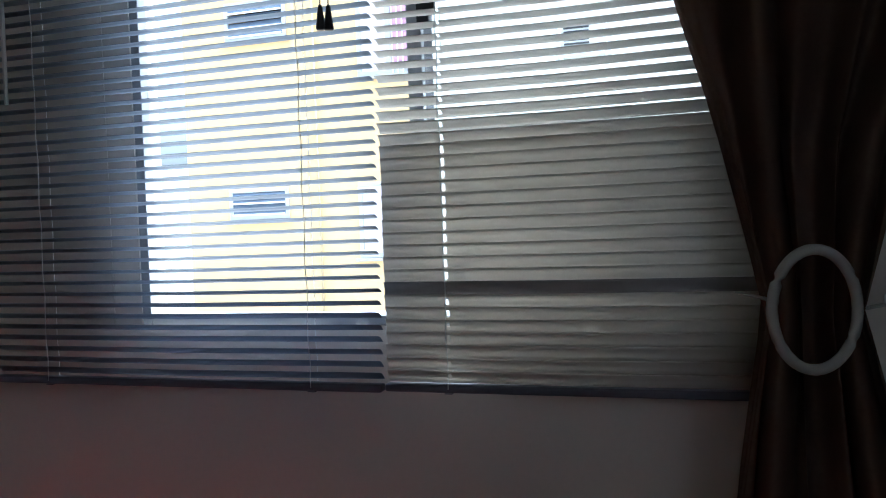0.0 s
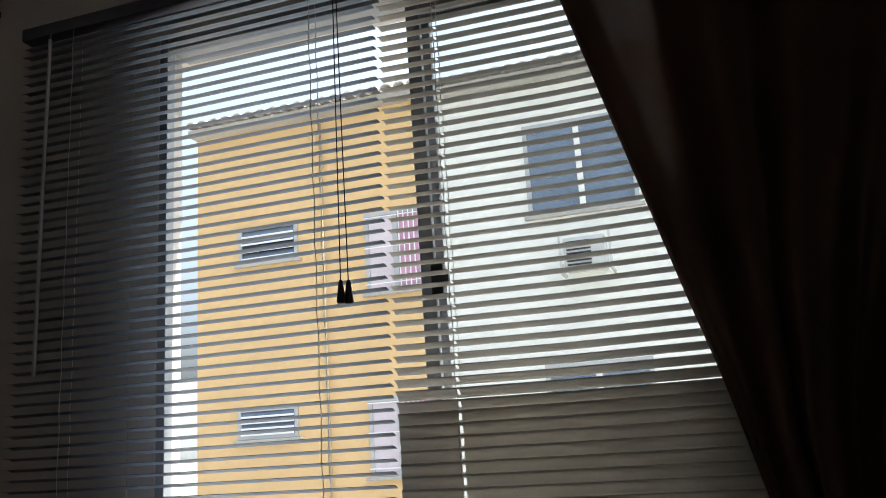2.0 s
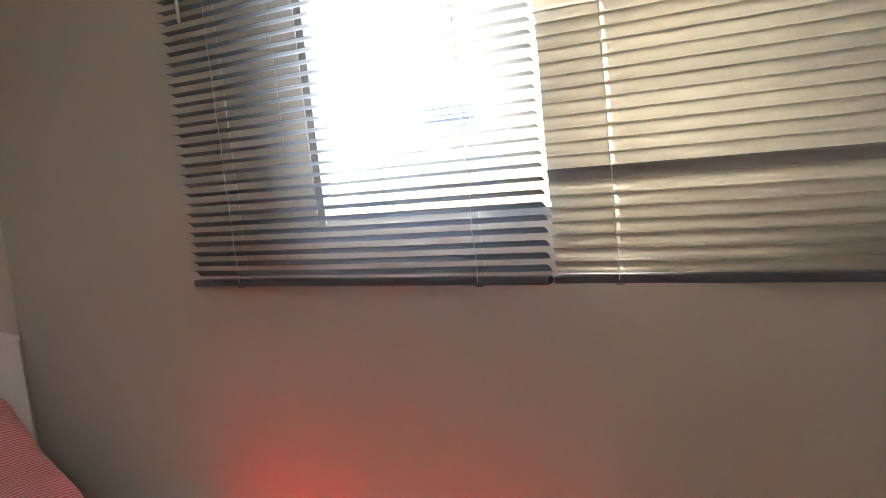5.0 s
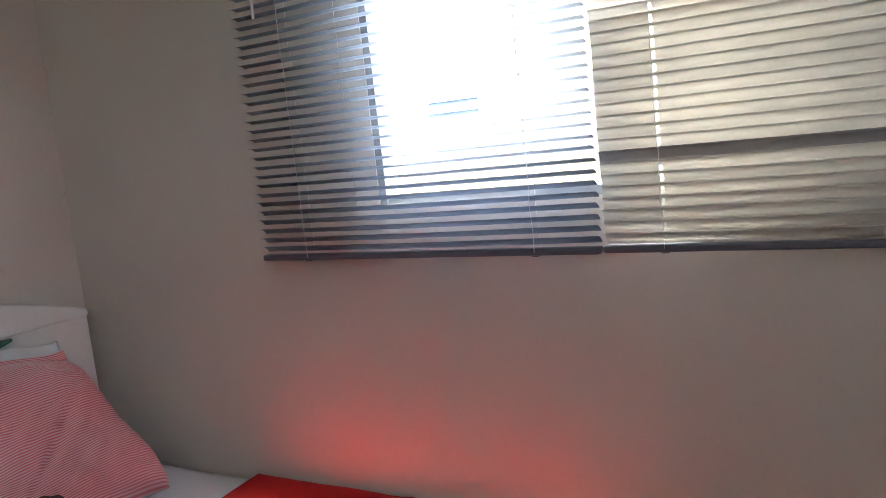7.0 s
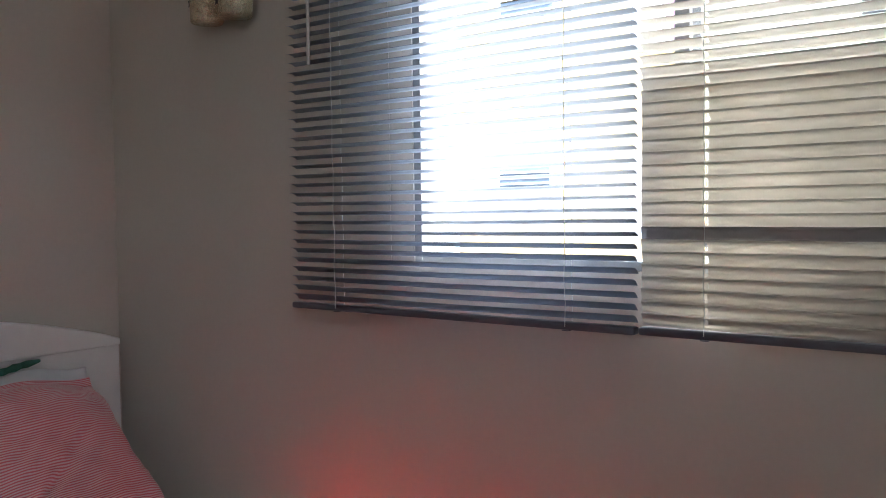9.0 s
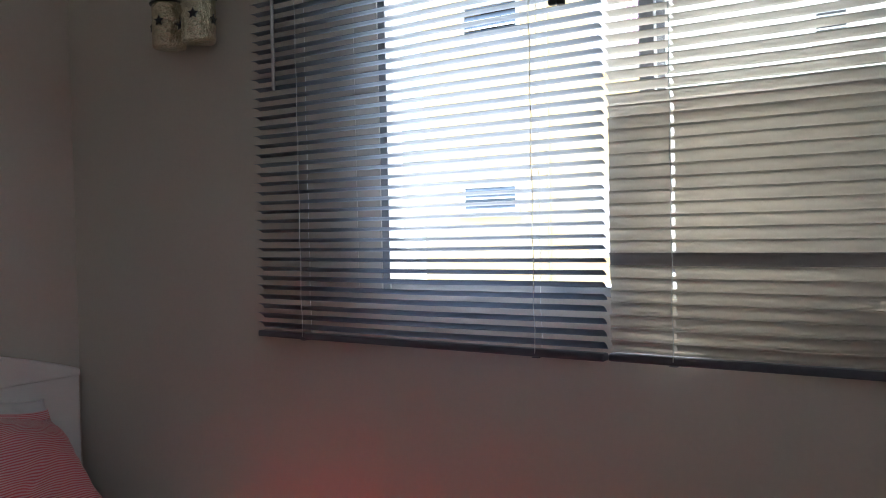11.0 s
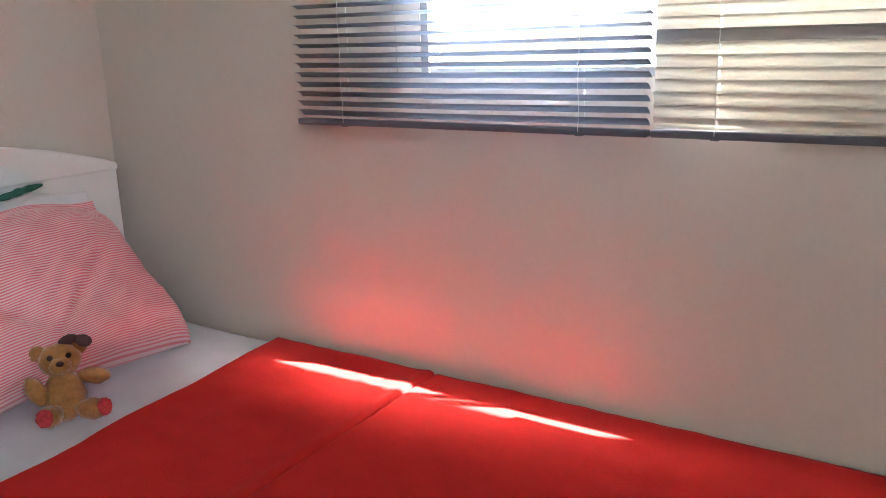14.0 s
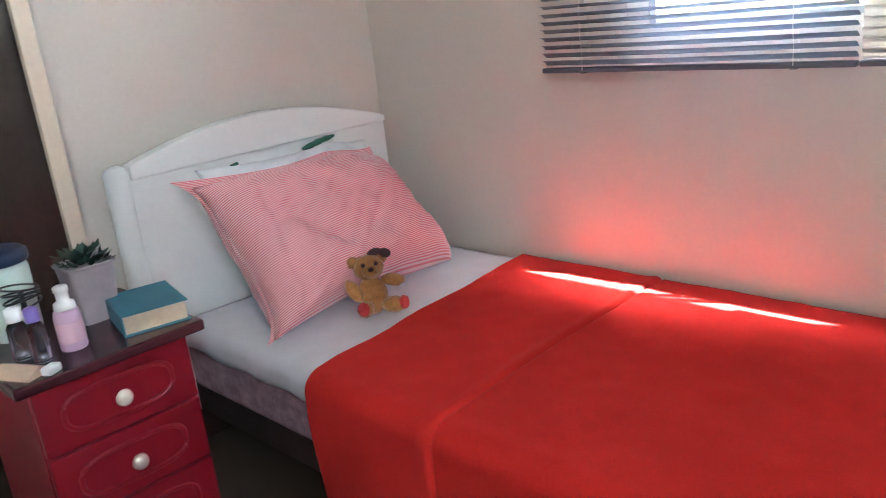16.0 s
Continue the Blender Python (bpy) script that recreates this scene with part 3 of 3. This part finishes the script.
    b2 = sheet(surf(-1), n, n, uv=lambda u, v: (u * w, v * h))
    bmesh.ops.reverse_faces(b2, faces=b2.faces)
    b = join(b, b2)
    bmesh.ops.remove_doubles(b, verts=b.verts, dist=0.003)
    return b


def leaning(cx, cy, cz, lean, yaw, spin=0.0):
    """Across is along y, up leans back towards the headboard."""
    base = Matrix(((0, 0, 1, 0), (1, 0, 0, 0), (0, 1, 0, 0), (0, 0, 0, 1)))
    return Matrix.Translation((cx, cy, cz)) @ pose(0, 0, 0, 0, 0, yaw) @ pose(0, 0, 0, 0, -lean, 0) @ pose(0, 0, 0, spin, 0, 0) @ base


back_pillow = thing("pillow", (-0.1, -0.5, 0.43), "white pillow with a green print leaning on the headboard", "pillow")
part("cushion", pillow_bm(0.66, 0.46, 0.11, leaning(-0.078, -0.46, 0.66, 28, 0, 1), 3), PILLOWWHITE, back_pillow, smooth=True)
for cy, w in ((-0.36, 0.13), (-0.7, 0.07)):
    part("print_band", tube([(-0.155 + 0.003 * math.sin(i), cy - w / 2 + w * i / 8, 0.826 + (0.02 if cy > -0.5 else -0.012) + 0.02 * (i / 8) * (1 if cy > -0.5 else 2)) for i in range(9)], [0.004, 0.008, 0.01, 0.008, 0.011, 0.008, 0.01, 0.007, 0.004], 7), GREEN, back_pillow, "dark green leaf print")
pillow = thing("pillow", (0.06, -0.52, 0.435), "pink and white striped pillow propped against another pillow", "pillow")
part("cushion", pillow_bm(0.78, 0.53, 0.25, leaning(0.05, -0.53, 0.645, 37, 6, -1), 8, True), PINK, pillow, smooth=True)

# ---- the bear: one mesh ----
bm = None
by = Vector((0.33, -0.6, 0.437))
turn = pose(0, 0, 0, 0, -14, -32).to_3x3()


def lump(p, s, mat=0, w=0.004, rot=None):
    global bm
    r = turn @ (pose(0, 0, 0, *rot).to_3x3() if rot else Matrix.Identity(3))
    bm = blob(by + turn @ Vector(p), s, 10, bm, mat, w, r)


lump((0, 0, 0.055), (0.04, 0.043, 0.055))
lump((0.004, 0, 0.132), (0.038, 0.043, 0.037))
lump((0.036, 0, 0.122), (0.02, 0.022, 0.018))
lump((0.0, -0.042, 0.152), (0.01, 0.016, 0.017))
lump((0.0, 0.04, 0.155), (0.01, 0.016, 0.017))
lump((0.02, -0.052, 0.075), (0.019, 0.019, 0.036), rot=(25, -25, 0))
lump((0.012, 0.062, 0.088), (0.018, 0.034, 0.017), rot=(-12, 0, 0))
lump((0.055, -0.03, 0.024), (0.045, 0.023, 0.022), rot=(0, 0, -12))
lump((0.05, 0.048, 0.024), (0.044, 0.023, 0.022), rot=(0, 0, 38))
lump((0.096, -0.04, 0.028), (0.01, 0.016, 0.018), 1)
lump((0.083, 0.074, 0.028), (0.01, 0.016, 0.018), 1, rot=(0, 0, 38))
lump((0.056, 0, 0.128), (0.006, 0.008, 0.006), 2, 0)
lump((0.039, -0.018, 0.142), (0.005, 0.006, 0.006), 2, 0)
lump((0.039, 0.018, 0.142), (0.005, 0.006, 0.006), 2, 0)
lump((0.012, 0.02, 0.172), (0.008, 0.02, 0.011), 2, 0.002, rot=(15, 0, 0))
lump((0.012, 0.05, 0.166), (0.008, 0.018, 0.013), 2, 0.002, rot=(-25, 0, 0))
bear = tagged(part("teddy_bear", bm, [FUR, FURPAD, BOW], smooth=True), "small brown plush bear with red feet and bow", "soft toy")

# ---- the nightstand ----
NX, NY0, NY1, NH = 0.44, -1.535, -1.205, 0.635
stand = thing("nightstand", (0.25, -1.37, 0), "crimson lacquered nightstand with a stack of drawers", "nightstand")
part("side_panel", box(0.06, NX - 0.018, NY0, NY0 + 0.018, 0, NH, 0.002), CRIMSON, stand)
part("side_panel", box(0.06, NX - 0.018, NY1 - 0.018, NY1, 0, NH, 0.002), CRIMSON, stand)
part("back_panel", box(0.06, 0.07, NY0 + 0.018, NY1 - 0.018, 0.03, NH, 0.001), CRIMSON, stand)
part("top", box(0.045, NX + 0.025, NY0 - 0.03, NY1 + 0.035, NH, NH + 0.024, 0.007, 3), TOPWOOD, stand, "dark red polished top")
part("plinth", box(0.075, NX - 0.02, NY0 + 0.018, NY1 - 0.018, 0, 0.035, 0.002), CRIMSON, stand)
for i in range(4):
    z0 = 0.04 + i * 0.149
    z1 = z0 + 0.143
    front = box(NX - 0.018, NX, NY0 + 0.002, NY1 - 0.002, z0, z1, 0.003)
    drawer = part("drawer_front", front, CRIMSON, stand)
    cy, cz = (NY0 + NY1) / 2, (z0 + z1) / 2
    oval = []
    for k in range(48):
        a = 2 * math.pi * k / 48
        ca, sa = math.cos(a), math.sin(a)
        oval.append((NX + 0.0005, cy + 0.115 * math.copysign(abs(ca) ** 0.55, ca), cz + 0.042 * math.copysign(abs(sa) ** 0.7, sa)))
    part("moulding", tube(oval, 0.0055, 8, closed=True), CRIMSON, drawer, smooth=True)
    part("knob", lathe([(0.006, 0.0), (0.006, 0.009), (0.015, 0.013), (0.0185, 0.02), (0.016, 0.027), (0.007, 0.031)], (NX, cy, cz), 18, axis="x"), KNOB, drawer, "pearly round knob", True)
TOPZ = NH + 0.024


def turned(b, at, yaw):
    m = Matrix.Translation(at) @ pose(0, 0, 0, 0, 0, yaw)
    bmesh.ops.transform(b, matrix=m, verts=b.verts)
    return b


book = thing("book", (0.33, -1.235, TOPZ), "thick closed book in teal cloth on the nightstand", "book")
bt = (0.335, -1.232, TOPZ)
part("cover", turned(box(-0.09, 0.09, -0.068, 0.068, 0.0, 0.0035, 0.001), bt, -12), BOOKBLUE, book)
part("cover", turned(box(-0.09, 0.09, -0.068, 0.068, 0.0435, 0.047, 0.001), bt, -12), BOOKBLUE, book)
part("spine", turned(box(-0.09, 0.09, -0.0725, -0.0685, 0.0, 0.047, 0.0018), bt, -12), BOOKBLUE, book)
part("page_block", turned(box(-0.085, 0.085, -0.068, 0.063, 0.004, 0.043, 0.001), bt, -12), PAPER, book, "yellowed page edges")

basket = thing("bin", (0.215, -1.3, TOPZ), "small pale pinkish plastic bin holding dark green leaves", "bin")
bz = TOPZ


def bin_wall(w0, w1, h, t):
    """A square tapered wall, open at the top, with rounded corners."""
    b = bmesh.new()
    rings = []
    for w, z in ((w0, 0.0), (w1, h), (w1 + 0.003, h + 0.002), (w1 - t, h + 0.003), (w0 - t, 0.004)):
        ring = []
        for k in range(32):
            a = 2 * math.pi * k / 32
            ca, sa = math.cos(a), math.sin(a)
            ring.append(b.verts.new((0.215 + w * math.copysign(abs(ca) ** 0.28, ca), -1.3 + w * math.copysign(abs(sa) ** 0.28, sa), bz + z)))
        rings.append(ring)
    for p, q in zip(rings, rings[1:]):
        for k in range(32):
            b.faces.new((p[k], p[(k + 1) % 32], q[(k + 1) % 32], q[k]))
    b.faces.new(rings[0][::-1])
    b.faces.new(rings[-1])
    bmesh.ops.recalc_face_normals(b, faces=b.faces)
    return b


part("wall", bin_wall(0.04, 0.052, 0.13, 0.003), BASKET, basket)
part("rim", tube([(0.215 + 0.054 * math.copysign(abs(math.cos(a)) ** 0.28, math.cos(a)), -1.3 + 0.054 * math.copysign(abs(math.sin(a)) ** 0.28, math.sin(a)), bz + 0.131) for a in [2 * math.pi * (k + 0.5) / 32 for k in range(32)]], 0.003, 6, closed=True), BASKET, basket, smooth=True)
rnd = random.Random(4)
lb = bmesh.new()
for k in range(90):
    a, e = rnd.uniform(0, 6.28), rnd.uniform(0.2, 1.4)
    r = rnd.uniform(0.0, 0.042)
    p = Vector((0.215 + r * math.cos(a), -1.3 + r * math.sin(a), bz + 0.125 + rnd.uniform(0, 0.028)))
    d = Vector((math.cos(a) * math.cos(e), math.sin(a) * math.cos(e), math.sin(e) * 0.7))
    s = d.cross(Vector((0, 0, 1))).normalized() * 0.009
    n1 = d.cross(s).normalized() * 0.002
    vs = [lb.verts.new(p), lb.verts.new(p + d * 0.014 + s + n1), lb.verts.new(p + d * 0.034), lb.verts.new(p + d * 0.014 - s + n1)]
    lb.faces.new(vs)
part("leaves", lb, LEAF, basket, "dark green leaves")

bottle = thing("lotion_bottle", (0.355, -1.405, TOPZ), "lilac lotion bottle with a white cap on the nightstand", "bottle")
part("body", lathe([(0.024, 0), (0.027, 0.004), (0.027, 0.072), (0.024, 0.083), (0.013, 0.09)], (0.355, -1.405, TOPZ), 24), LILAC, bottle, smooth=True)
part("label_band", lathe([(0.0273, 0.018), (0.0276, 0.019), (0.0276, 0.06), (0.0273, 0.061)], (0.355, -1.405, TOPZ), 24), material("pink_label", (0.7, 0.45, 0.55), 0.4), bottle, "pink printed label", True)
part("cap", lathe([(0.021, 0.0865), (0.0215, 0.089), (0.0205, 0.1), (0.0125, 0.104), (0.0125, 0.122), (0.015, 0.124), (0.015, 0.133), (0.011, 0.136)], (0.355, -1.405, TOPZ), 20), WHITEPL, bottle, "white cap", True)
for (x, y, h, r, cap, lab) in ((0.365, -1.472, 0.085, 0.018, PURPLE, "small clear bottle with a purple cap"), (0.31, -1.49, 0.08, 0.02, WHITEPL, "small clear bottle with a white cap")):
    bo = thing("perfume_bottle", (x, y, TOPZ), lab, "bottle", "bottles on the nightstand")
    part("body", lathe([(r * 0.9, 0), (r, 0.004), (r, h * 0.85), (r * 0.6, h)], (x, y, TOPZ), 18), CLEAR, bo, smooth=True)
    part("cap", lathe([(r * 0.75, h + 0.0005), (r * 0.8, h + 0.003), (r * 0.8, h + 0.026), (r * 0.5, h + 0.03)], (x, y, TOPZ), 16), cap, bo, smooth=True)
jar = thing("jar", (0.15, -1.45, TOPZ), "tall pale jar with a dark navy lid", "jar")
part("body", lathe([(0.05, 0), (0.054, 0.006), (0.056, 0.15), (0.052, 0.165)], (0.15, -1.45, TOPZ), 28), material("celadon", (0.5, 0.58, 0.52), 0.35), jar, smooth=True)
part("lid", lathe([(0.058, 0.1655), (0.061, 0.169), (0.061, 0.188), (0.05, 0.197), (0.012, 0.2)], (0.15, -1.45, TOPZ), 28), NAVY, jar, "navy blue lid", True)
cup = thing("cup", (0.24, -1.39, TOPZ), "small red cup beside the leaf bin", "cup")
part("body", lathe([(0.02, 0), (0.021, 0.003), (0.025, 0.045), (0.022, 0.0455), (0.019, 0.006)], (0.26, -1.372, TOPZ), 20), material("cup_red", (0.42, 0.05, 0.08), 0.4), cup, smooth=True)
bangles = thing("bangle_stack", (0.25, -1.46, TOPZ), "dark wire bangles stacked on a stand", "bangles")
part("stand", lathe([(0.03, 0), (0.03, 0.004), (0.006, 0.007), (0.006, 0.12)], (0.25, -1.45, TOPZ), 14), BLACK, bangles, smooth=True)
for k in range(4):
    c = Vector((0.25, -1.45, TOPZ + 0.092 + k * 0.012))
    part("bangle", tube([c + Vector((0.036 * math.cos(a), 0.036 * math.sin(a), 0.006 * math.sin(a + k))) for a in [2 * math.pi * i / 28 for i in range(28)]], 0.0022, 6, closed=True), IRON if k % 2 else BLACK, bangles, smooth=True)
packet = thing("paper_packet", (0.4, -1.53, TOPZ), "folded beige paper packet on the nightstand edge", "packet")
part("packet_fold", turned(panel(-0.05, 0.05, lambda y: 0.004 + 0.028 * (1 - abs(y) / 0.03) * 0.5 + 0.002, -0.03, 0.03, 0.0, 10, 0.001), (0.395, -1.525, TOPZ), 25), STRAW, packet)
tag = tagged(part("small_tube", turned(box(-0.012, 0.012, -0.017, 0.017, 0, 0.016, 0.005, 3), (0.445, -1.485, TOPZ), 30), WHITEPL, smooth=True), "small white tube lying at the edge of the nightstand", "tube")

# ---- the mirror beside the bed ----
MC = Vector((-0.15, -1.16, 0.0))
mirror = thing("dark_mirror", (-0.2, -1.45, 0), "mirror in a beige frame, its dark reflection painted in", "door")
mt = (MC.x, MC.y, 0)


def mbox(x0, x1, y0, y1, z0, z1, bev=0.003):
    return turned(box(x0, x1, y0, y1, z0, z1, bev), mt, 6)


part("frame_stile", mbox(-0.012, 0.02, -0.045, 0.0, 0.02, 1.78), JAMB, mirror)
part("frame_stile", mbox(-0.012, 0.02, -0.6, -0.555, 0.02, 1.78), JAMB, mirror)
part("frame_rail", mbox(-0.012, 0.02, -0.555, -0.045, 1.735, 1.78), JAMB, mirror)
part("frame_rail", mbox(-0.012, 0.02, -0.555, -0.045, 0.02, 0.065), JAMB, mirror)
part("foot", mbox(-0.03, 0.06, -0.05, -0.01, 0.0, 0.02), JAMB, mirror)
part("foot", mbox(-0.03, 0.06, -0.59, -0.55, 0.0, 0.02), JAMB, mirror)
# Glossy dark brown stands in for the dark room the mirror reflects.
part("mirror_face", mbox(-0.004, 0.004, -0.556, -0.044, 0.064, 1.736, 0), MIRRORDARK, mirror, "mirror face coloured with a dark reflection")

# ---- the candle holders ----
def candle_holder(cx, yaw):
    h = thing("candle_holder", (cx, -0.06, 1.72), "gold mosaic glass candle holder with dark stars on the wall", "candle holder", "candle holders on the wall")
    r = 0.041
    prof = [(r * 0.94, 0), (r, 0.004), (r, 0.15), (r * 0.97, 0.153), (r * 0.93, 0.15), (r * 0.93, 0.008)]
    part("glass", lathe(prof, (cx, -0.06, 1.722), 28), GOLD, h, smooth=True)
    for k in range(5):
        a = radians(yaw + k * 72)
        c = Vector((cx + (r + 0.0008) * math.cos(a), -0.06 + (r + 0.0008) * math.sin(a), 1.722 + (0.06 if k % 2 else 0.05)))
        u, w = Vector((-math.sin(a), math.cos(a), 0)), Vector((0, 0, 1))
        nrm = Vector((math.cos(a), math.sin(a), 0))
        b = bmesh.new()
        vs = [b.verts.new(c + (0.014 if j % 2 == 0 else 0.006) * (math.cos(j * math.pi / 5 + 1.57) * u + math.sin(j * math.pi / 5 + 1.57) * w)) for j in range(10)]
        fc = b.faces.new(vs)
        ex = bmesh.ops.extrude_face_region(b, geom=[fc])
        bmesh.ops.translate(b, verts=[e for e in ex["geom"] if isinstance(e, bmesh.types.BMVert)], vec=nrm * 0.0015)
        bmesh.ops.recalc_face_normals(b, faces=b.faces)
        part("star", b, STAR, h)
    part("hanger", tube([(cx, -0.017, 1.8), (cx, -0.012, 1.86), (cx, -0.004, 1.89)], 0.003, 6), IRON, h)
    part("collar", tube([(cx + 0.044 * math.cos(a), -0.06 + 0.044 * math.sin(a), 1.83) for a in [2 * math.pi * i / 28 for i in range(28)]], 0.0025, 6, closed=True), IRON, h)
    return h


candle_holder(0.265, 215)
candle_holder(0.373, 230)

# ---- outside ----
FY = 9.4
GZ = -3.2
ground = structure("ground", box(-3000, 3000, -3000, 4000, GZ - 0.2, GZ), YARD, "grey concrete yard between the buildings", "ground")

structure("backdrop", box(-900, 300, 300, 302, GZ, 30), CREAM, "pale hazy distance behind the buildings", "backdrop")


def far_window(house, x0, x1, z0, z1, kind):
    x0, x1, z0, z1 = x0, x1, z0, z1
    y = FY
    w = part("window", box(x0, x1, y - 0.03, y + 0.02, z1 - 0.06, z1, 0.008), WINFRAME, house)
    part("frame", box(x0, x1, y - 0.03, y + 0.02, z0, z0 + 0.06, 0.008), WINFRAME, w)
    part("frame", box(x0, x0 + 0.06, y - 0.03, y + 0.02, z0 + 0.06, z1 - 0.06, 0.008), WINFRAME, w)
    part("frame", box(x1 - 0.06, x1, y - 0.03, y + 0.02, z0 + 0.06, z1 - 0.06, 0.008), WINFRAME, w)
    mid = (x0 + x1) / 2
    if kind == "tilt":
        n = 4
        hh = (z1 - z0 - 0.12) / n
        for i in range(n):
            b = box(x0 + 0.06, x1 - 0.06, -0.006, 0.006, 0, hh * 1.02, 0.002)
            bmesh.ops.transform(b, matrix=Matrix.Translation((0, y - 0.03, z0 + 0.06 + i * hh)) @ pose(0, 0, 0, -24, 0, 0), verts=b.verts)
            part("pane", b, FARGLASS, w)
            part("louvre_rail", box(x0 + 0.06, x1 - 0.06, y - 0.05, y - 0.036, z0 + 0.055 + i * hh, z0 + 0.085 + i * hh, 0.004), WHITEPL, w)
    else:
        part("mullion", box(mid - 0.04, mid + 0.04, y - 0.035, y + 0.02, z0 + 0.06, z1 - 0.06, 0.008), WINFRAME if kind == "drape" else CREAM, w)
        for a, c in ((x0 + 0.06, mid - 0.04), (mid + 0.04, x1 - 0.06)):
            part("pane", box(a, c, y - 0.004, y + 0.004, z0 + 0.06, z1 - 0.06), (PALECLOTH if a < mid else PINKCLOTH) if kind == "drape" else FARGLASS, w)
        if kind == "drape":
            for k in range(1, 6):
                xx = x0 + (x1 - x0) * (0.5 + 0.08 * k)
                part("bar", box(xx - 0.008, xx + 0.008, y - 0.075, y - 0.06, z0, z1, 0.003), WHITEPL, w)
            for zz in (0.1, 0.55, 0.93):
                part("bar", box(x0, x1, y - 0.06, y - 0.05, z0 + (z1 - z0) * zz - 0.008, z0 + (z1 - z0) * zz + 0.008, 0.003), WHITEPL, w)
    part("sill", box(x0 - 0.06, x1 + 0.06, y - 0.07, y + 0.02, z0 - 0.05, z0 - 0.001, 0.01), CONCRETE, w)


def facade(x0, x1, z0, z1, holes):
    """A wall with rectangular openings cut through."""
    xs = sorted({x0, x1, *[a for h in holes for a in h[:2]]})
    zs = sorted({z0, z1, *[a for h in holes for a in h[2:]]})
    b = None
    for a, c in zip(xs, xs[1:]):
        for d, e in zip(zs, zs[1:]):
            m, k = (a + c) / 2, (d + e) / 2
            if not any(h[0] < m < h[1] and h[2] < k < h[3] for h in holes):
                b = box(a, c, FY, FY + 0.22, d, e, bm=b)
    bmesh.ops.remove_doubles(b, verts=b.verts, dist=0.002)
    return b


def building(name, x0, x1, top, wins, mat, label):
    h = thing(name, ((x0 + x1) / 2, FY, GZ), label, "building")
    holes = [w[:4] for w in wins]
    part("wall", facade(x0, x1, GZ, top, holes), mat, h)
    part("side_wall", box(x0, x0 + 0.22, FY + 0.22, FY + 9, GZ, top), mat, h)
    part("side_wall", box(x1 - 0.22, x1, FY + 0.22, FY + 9, GZ, top), mat, h)
    part("rear_wall", box(x0, x1, FY + 9, FY + 9.2, GZ, top), mat, h)
    # Its dark colour stands in for unlit rooms behind the windows.
    part("room_back", box(x0 + 0.22, x1 - 0.22, FY + 1.5, FY + 1.6, GZ, top), DIMROOM, h, "interior wall coloured dark for an unlit room")
    for a, c, d, e, k in wins:
        far_window(h, a, c, d, e, k)
    roof = part("roof", box(x0 - 0.02, x1 + 0.02, FY - 0.25, FY + 9.4, top, top + 0.1, 0.01), CONCRETE, h, "overhanging concrete eave")
    w = 0.2
    n = int((x1 - x0) / w)
    me = None
    for i in range(n):
        cx = x0 + (i + 0.5) * (x1 - x0) / n
        b = bmesh.new()
        m = 6
        rows = []
        for yy, zz in ((FY - 0.36, top + 0.1), (FY + 0.5, top + 0.3)):
            out = [b.verts.new((cx - math.cos(math.pi * j / m) * w * 0.5, yy, zz + 0.09 * math.sin(math.pi * j / m))) for j in range(m + 1)]
            inn = [b.verts.new((cx - math.cos(math.pi * j / m) * w * 0.42, yy, zz + 0.07 * math.sin(math.pi * j / m))) for j in range(m, -1, -1)]
            rows.append(out + inn)
        for j in range(len(rows[0])):
            j2 = (j + 1) % len(rows[0])
            b.faces.new((rows[0][j], rows[0][j2], rows[1][j2], rows[1][j]))
        b.faces.new(rows[0][::-1])
        b.faces.new(rows[1])
        part("roof_tile", b, ROOFT, roof)
    return h


JOIN = -1.5
yellow = building("apartment_building", -5.45, JOIN, 6.27, [(-4.7, -3.69, 4.12, 4.7, "tilt"), (-4.74, -3.75, 1.49, 1.95, "tilt"), (-2.59, -1.64, 3.44, 4.63, "drape"), (-2.65, -1.72, 0.88, 1.95, "drape")], YELLOW, "yellow rendered apartment building with small windows")
part("drain_pipe", tube([(-3.24, FY - 0.06, GZ), (-3.24, FY - 0.06, 6.15)], 0.02, 8), PIPE, yellow, smooth=True)
white = building("apartment_building", JOIN + 0.01, 7.0, 6.2, [(-0.13, 1.38, 4.23, 5.55, "slide"), (-0.1, 1.3, 0.9, 2.2, "slide")], CREAM, "white rendered apartment building beside the yellow one")
ac = thing("air_conditioner", (0.63, FY - 0.1, 3.34), "boxy air conditioner on brackets under a window", "air conditioner")
part("casing", box(0.34, 0.88, FY - 0.34, FY - 0.001, 3.38, 3.8, 0.015), ACWHITE, ac)
for k in range(7):
    zz = 3.42 + k * 0.05
    part("louvre", box(0.38, 0.7, FY - 0.352, FY - 0.3405, zz, zz + 0.025, 0.004), BLACK, ac)
for xx in (0.3, 0.95):
    part("bracket", box(xx - 0.02, xx + 0.02, FY - 0.38, FY - 0.001, 3.32, 3.36, 0.006), ACWHITE, ac)
    part("upright", box(xx - 0.015, xx + 0.015, FY - 0.38, FY - 0.35, 3.3605, 3.84, 0.004), ACWHITE, ac)
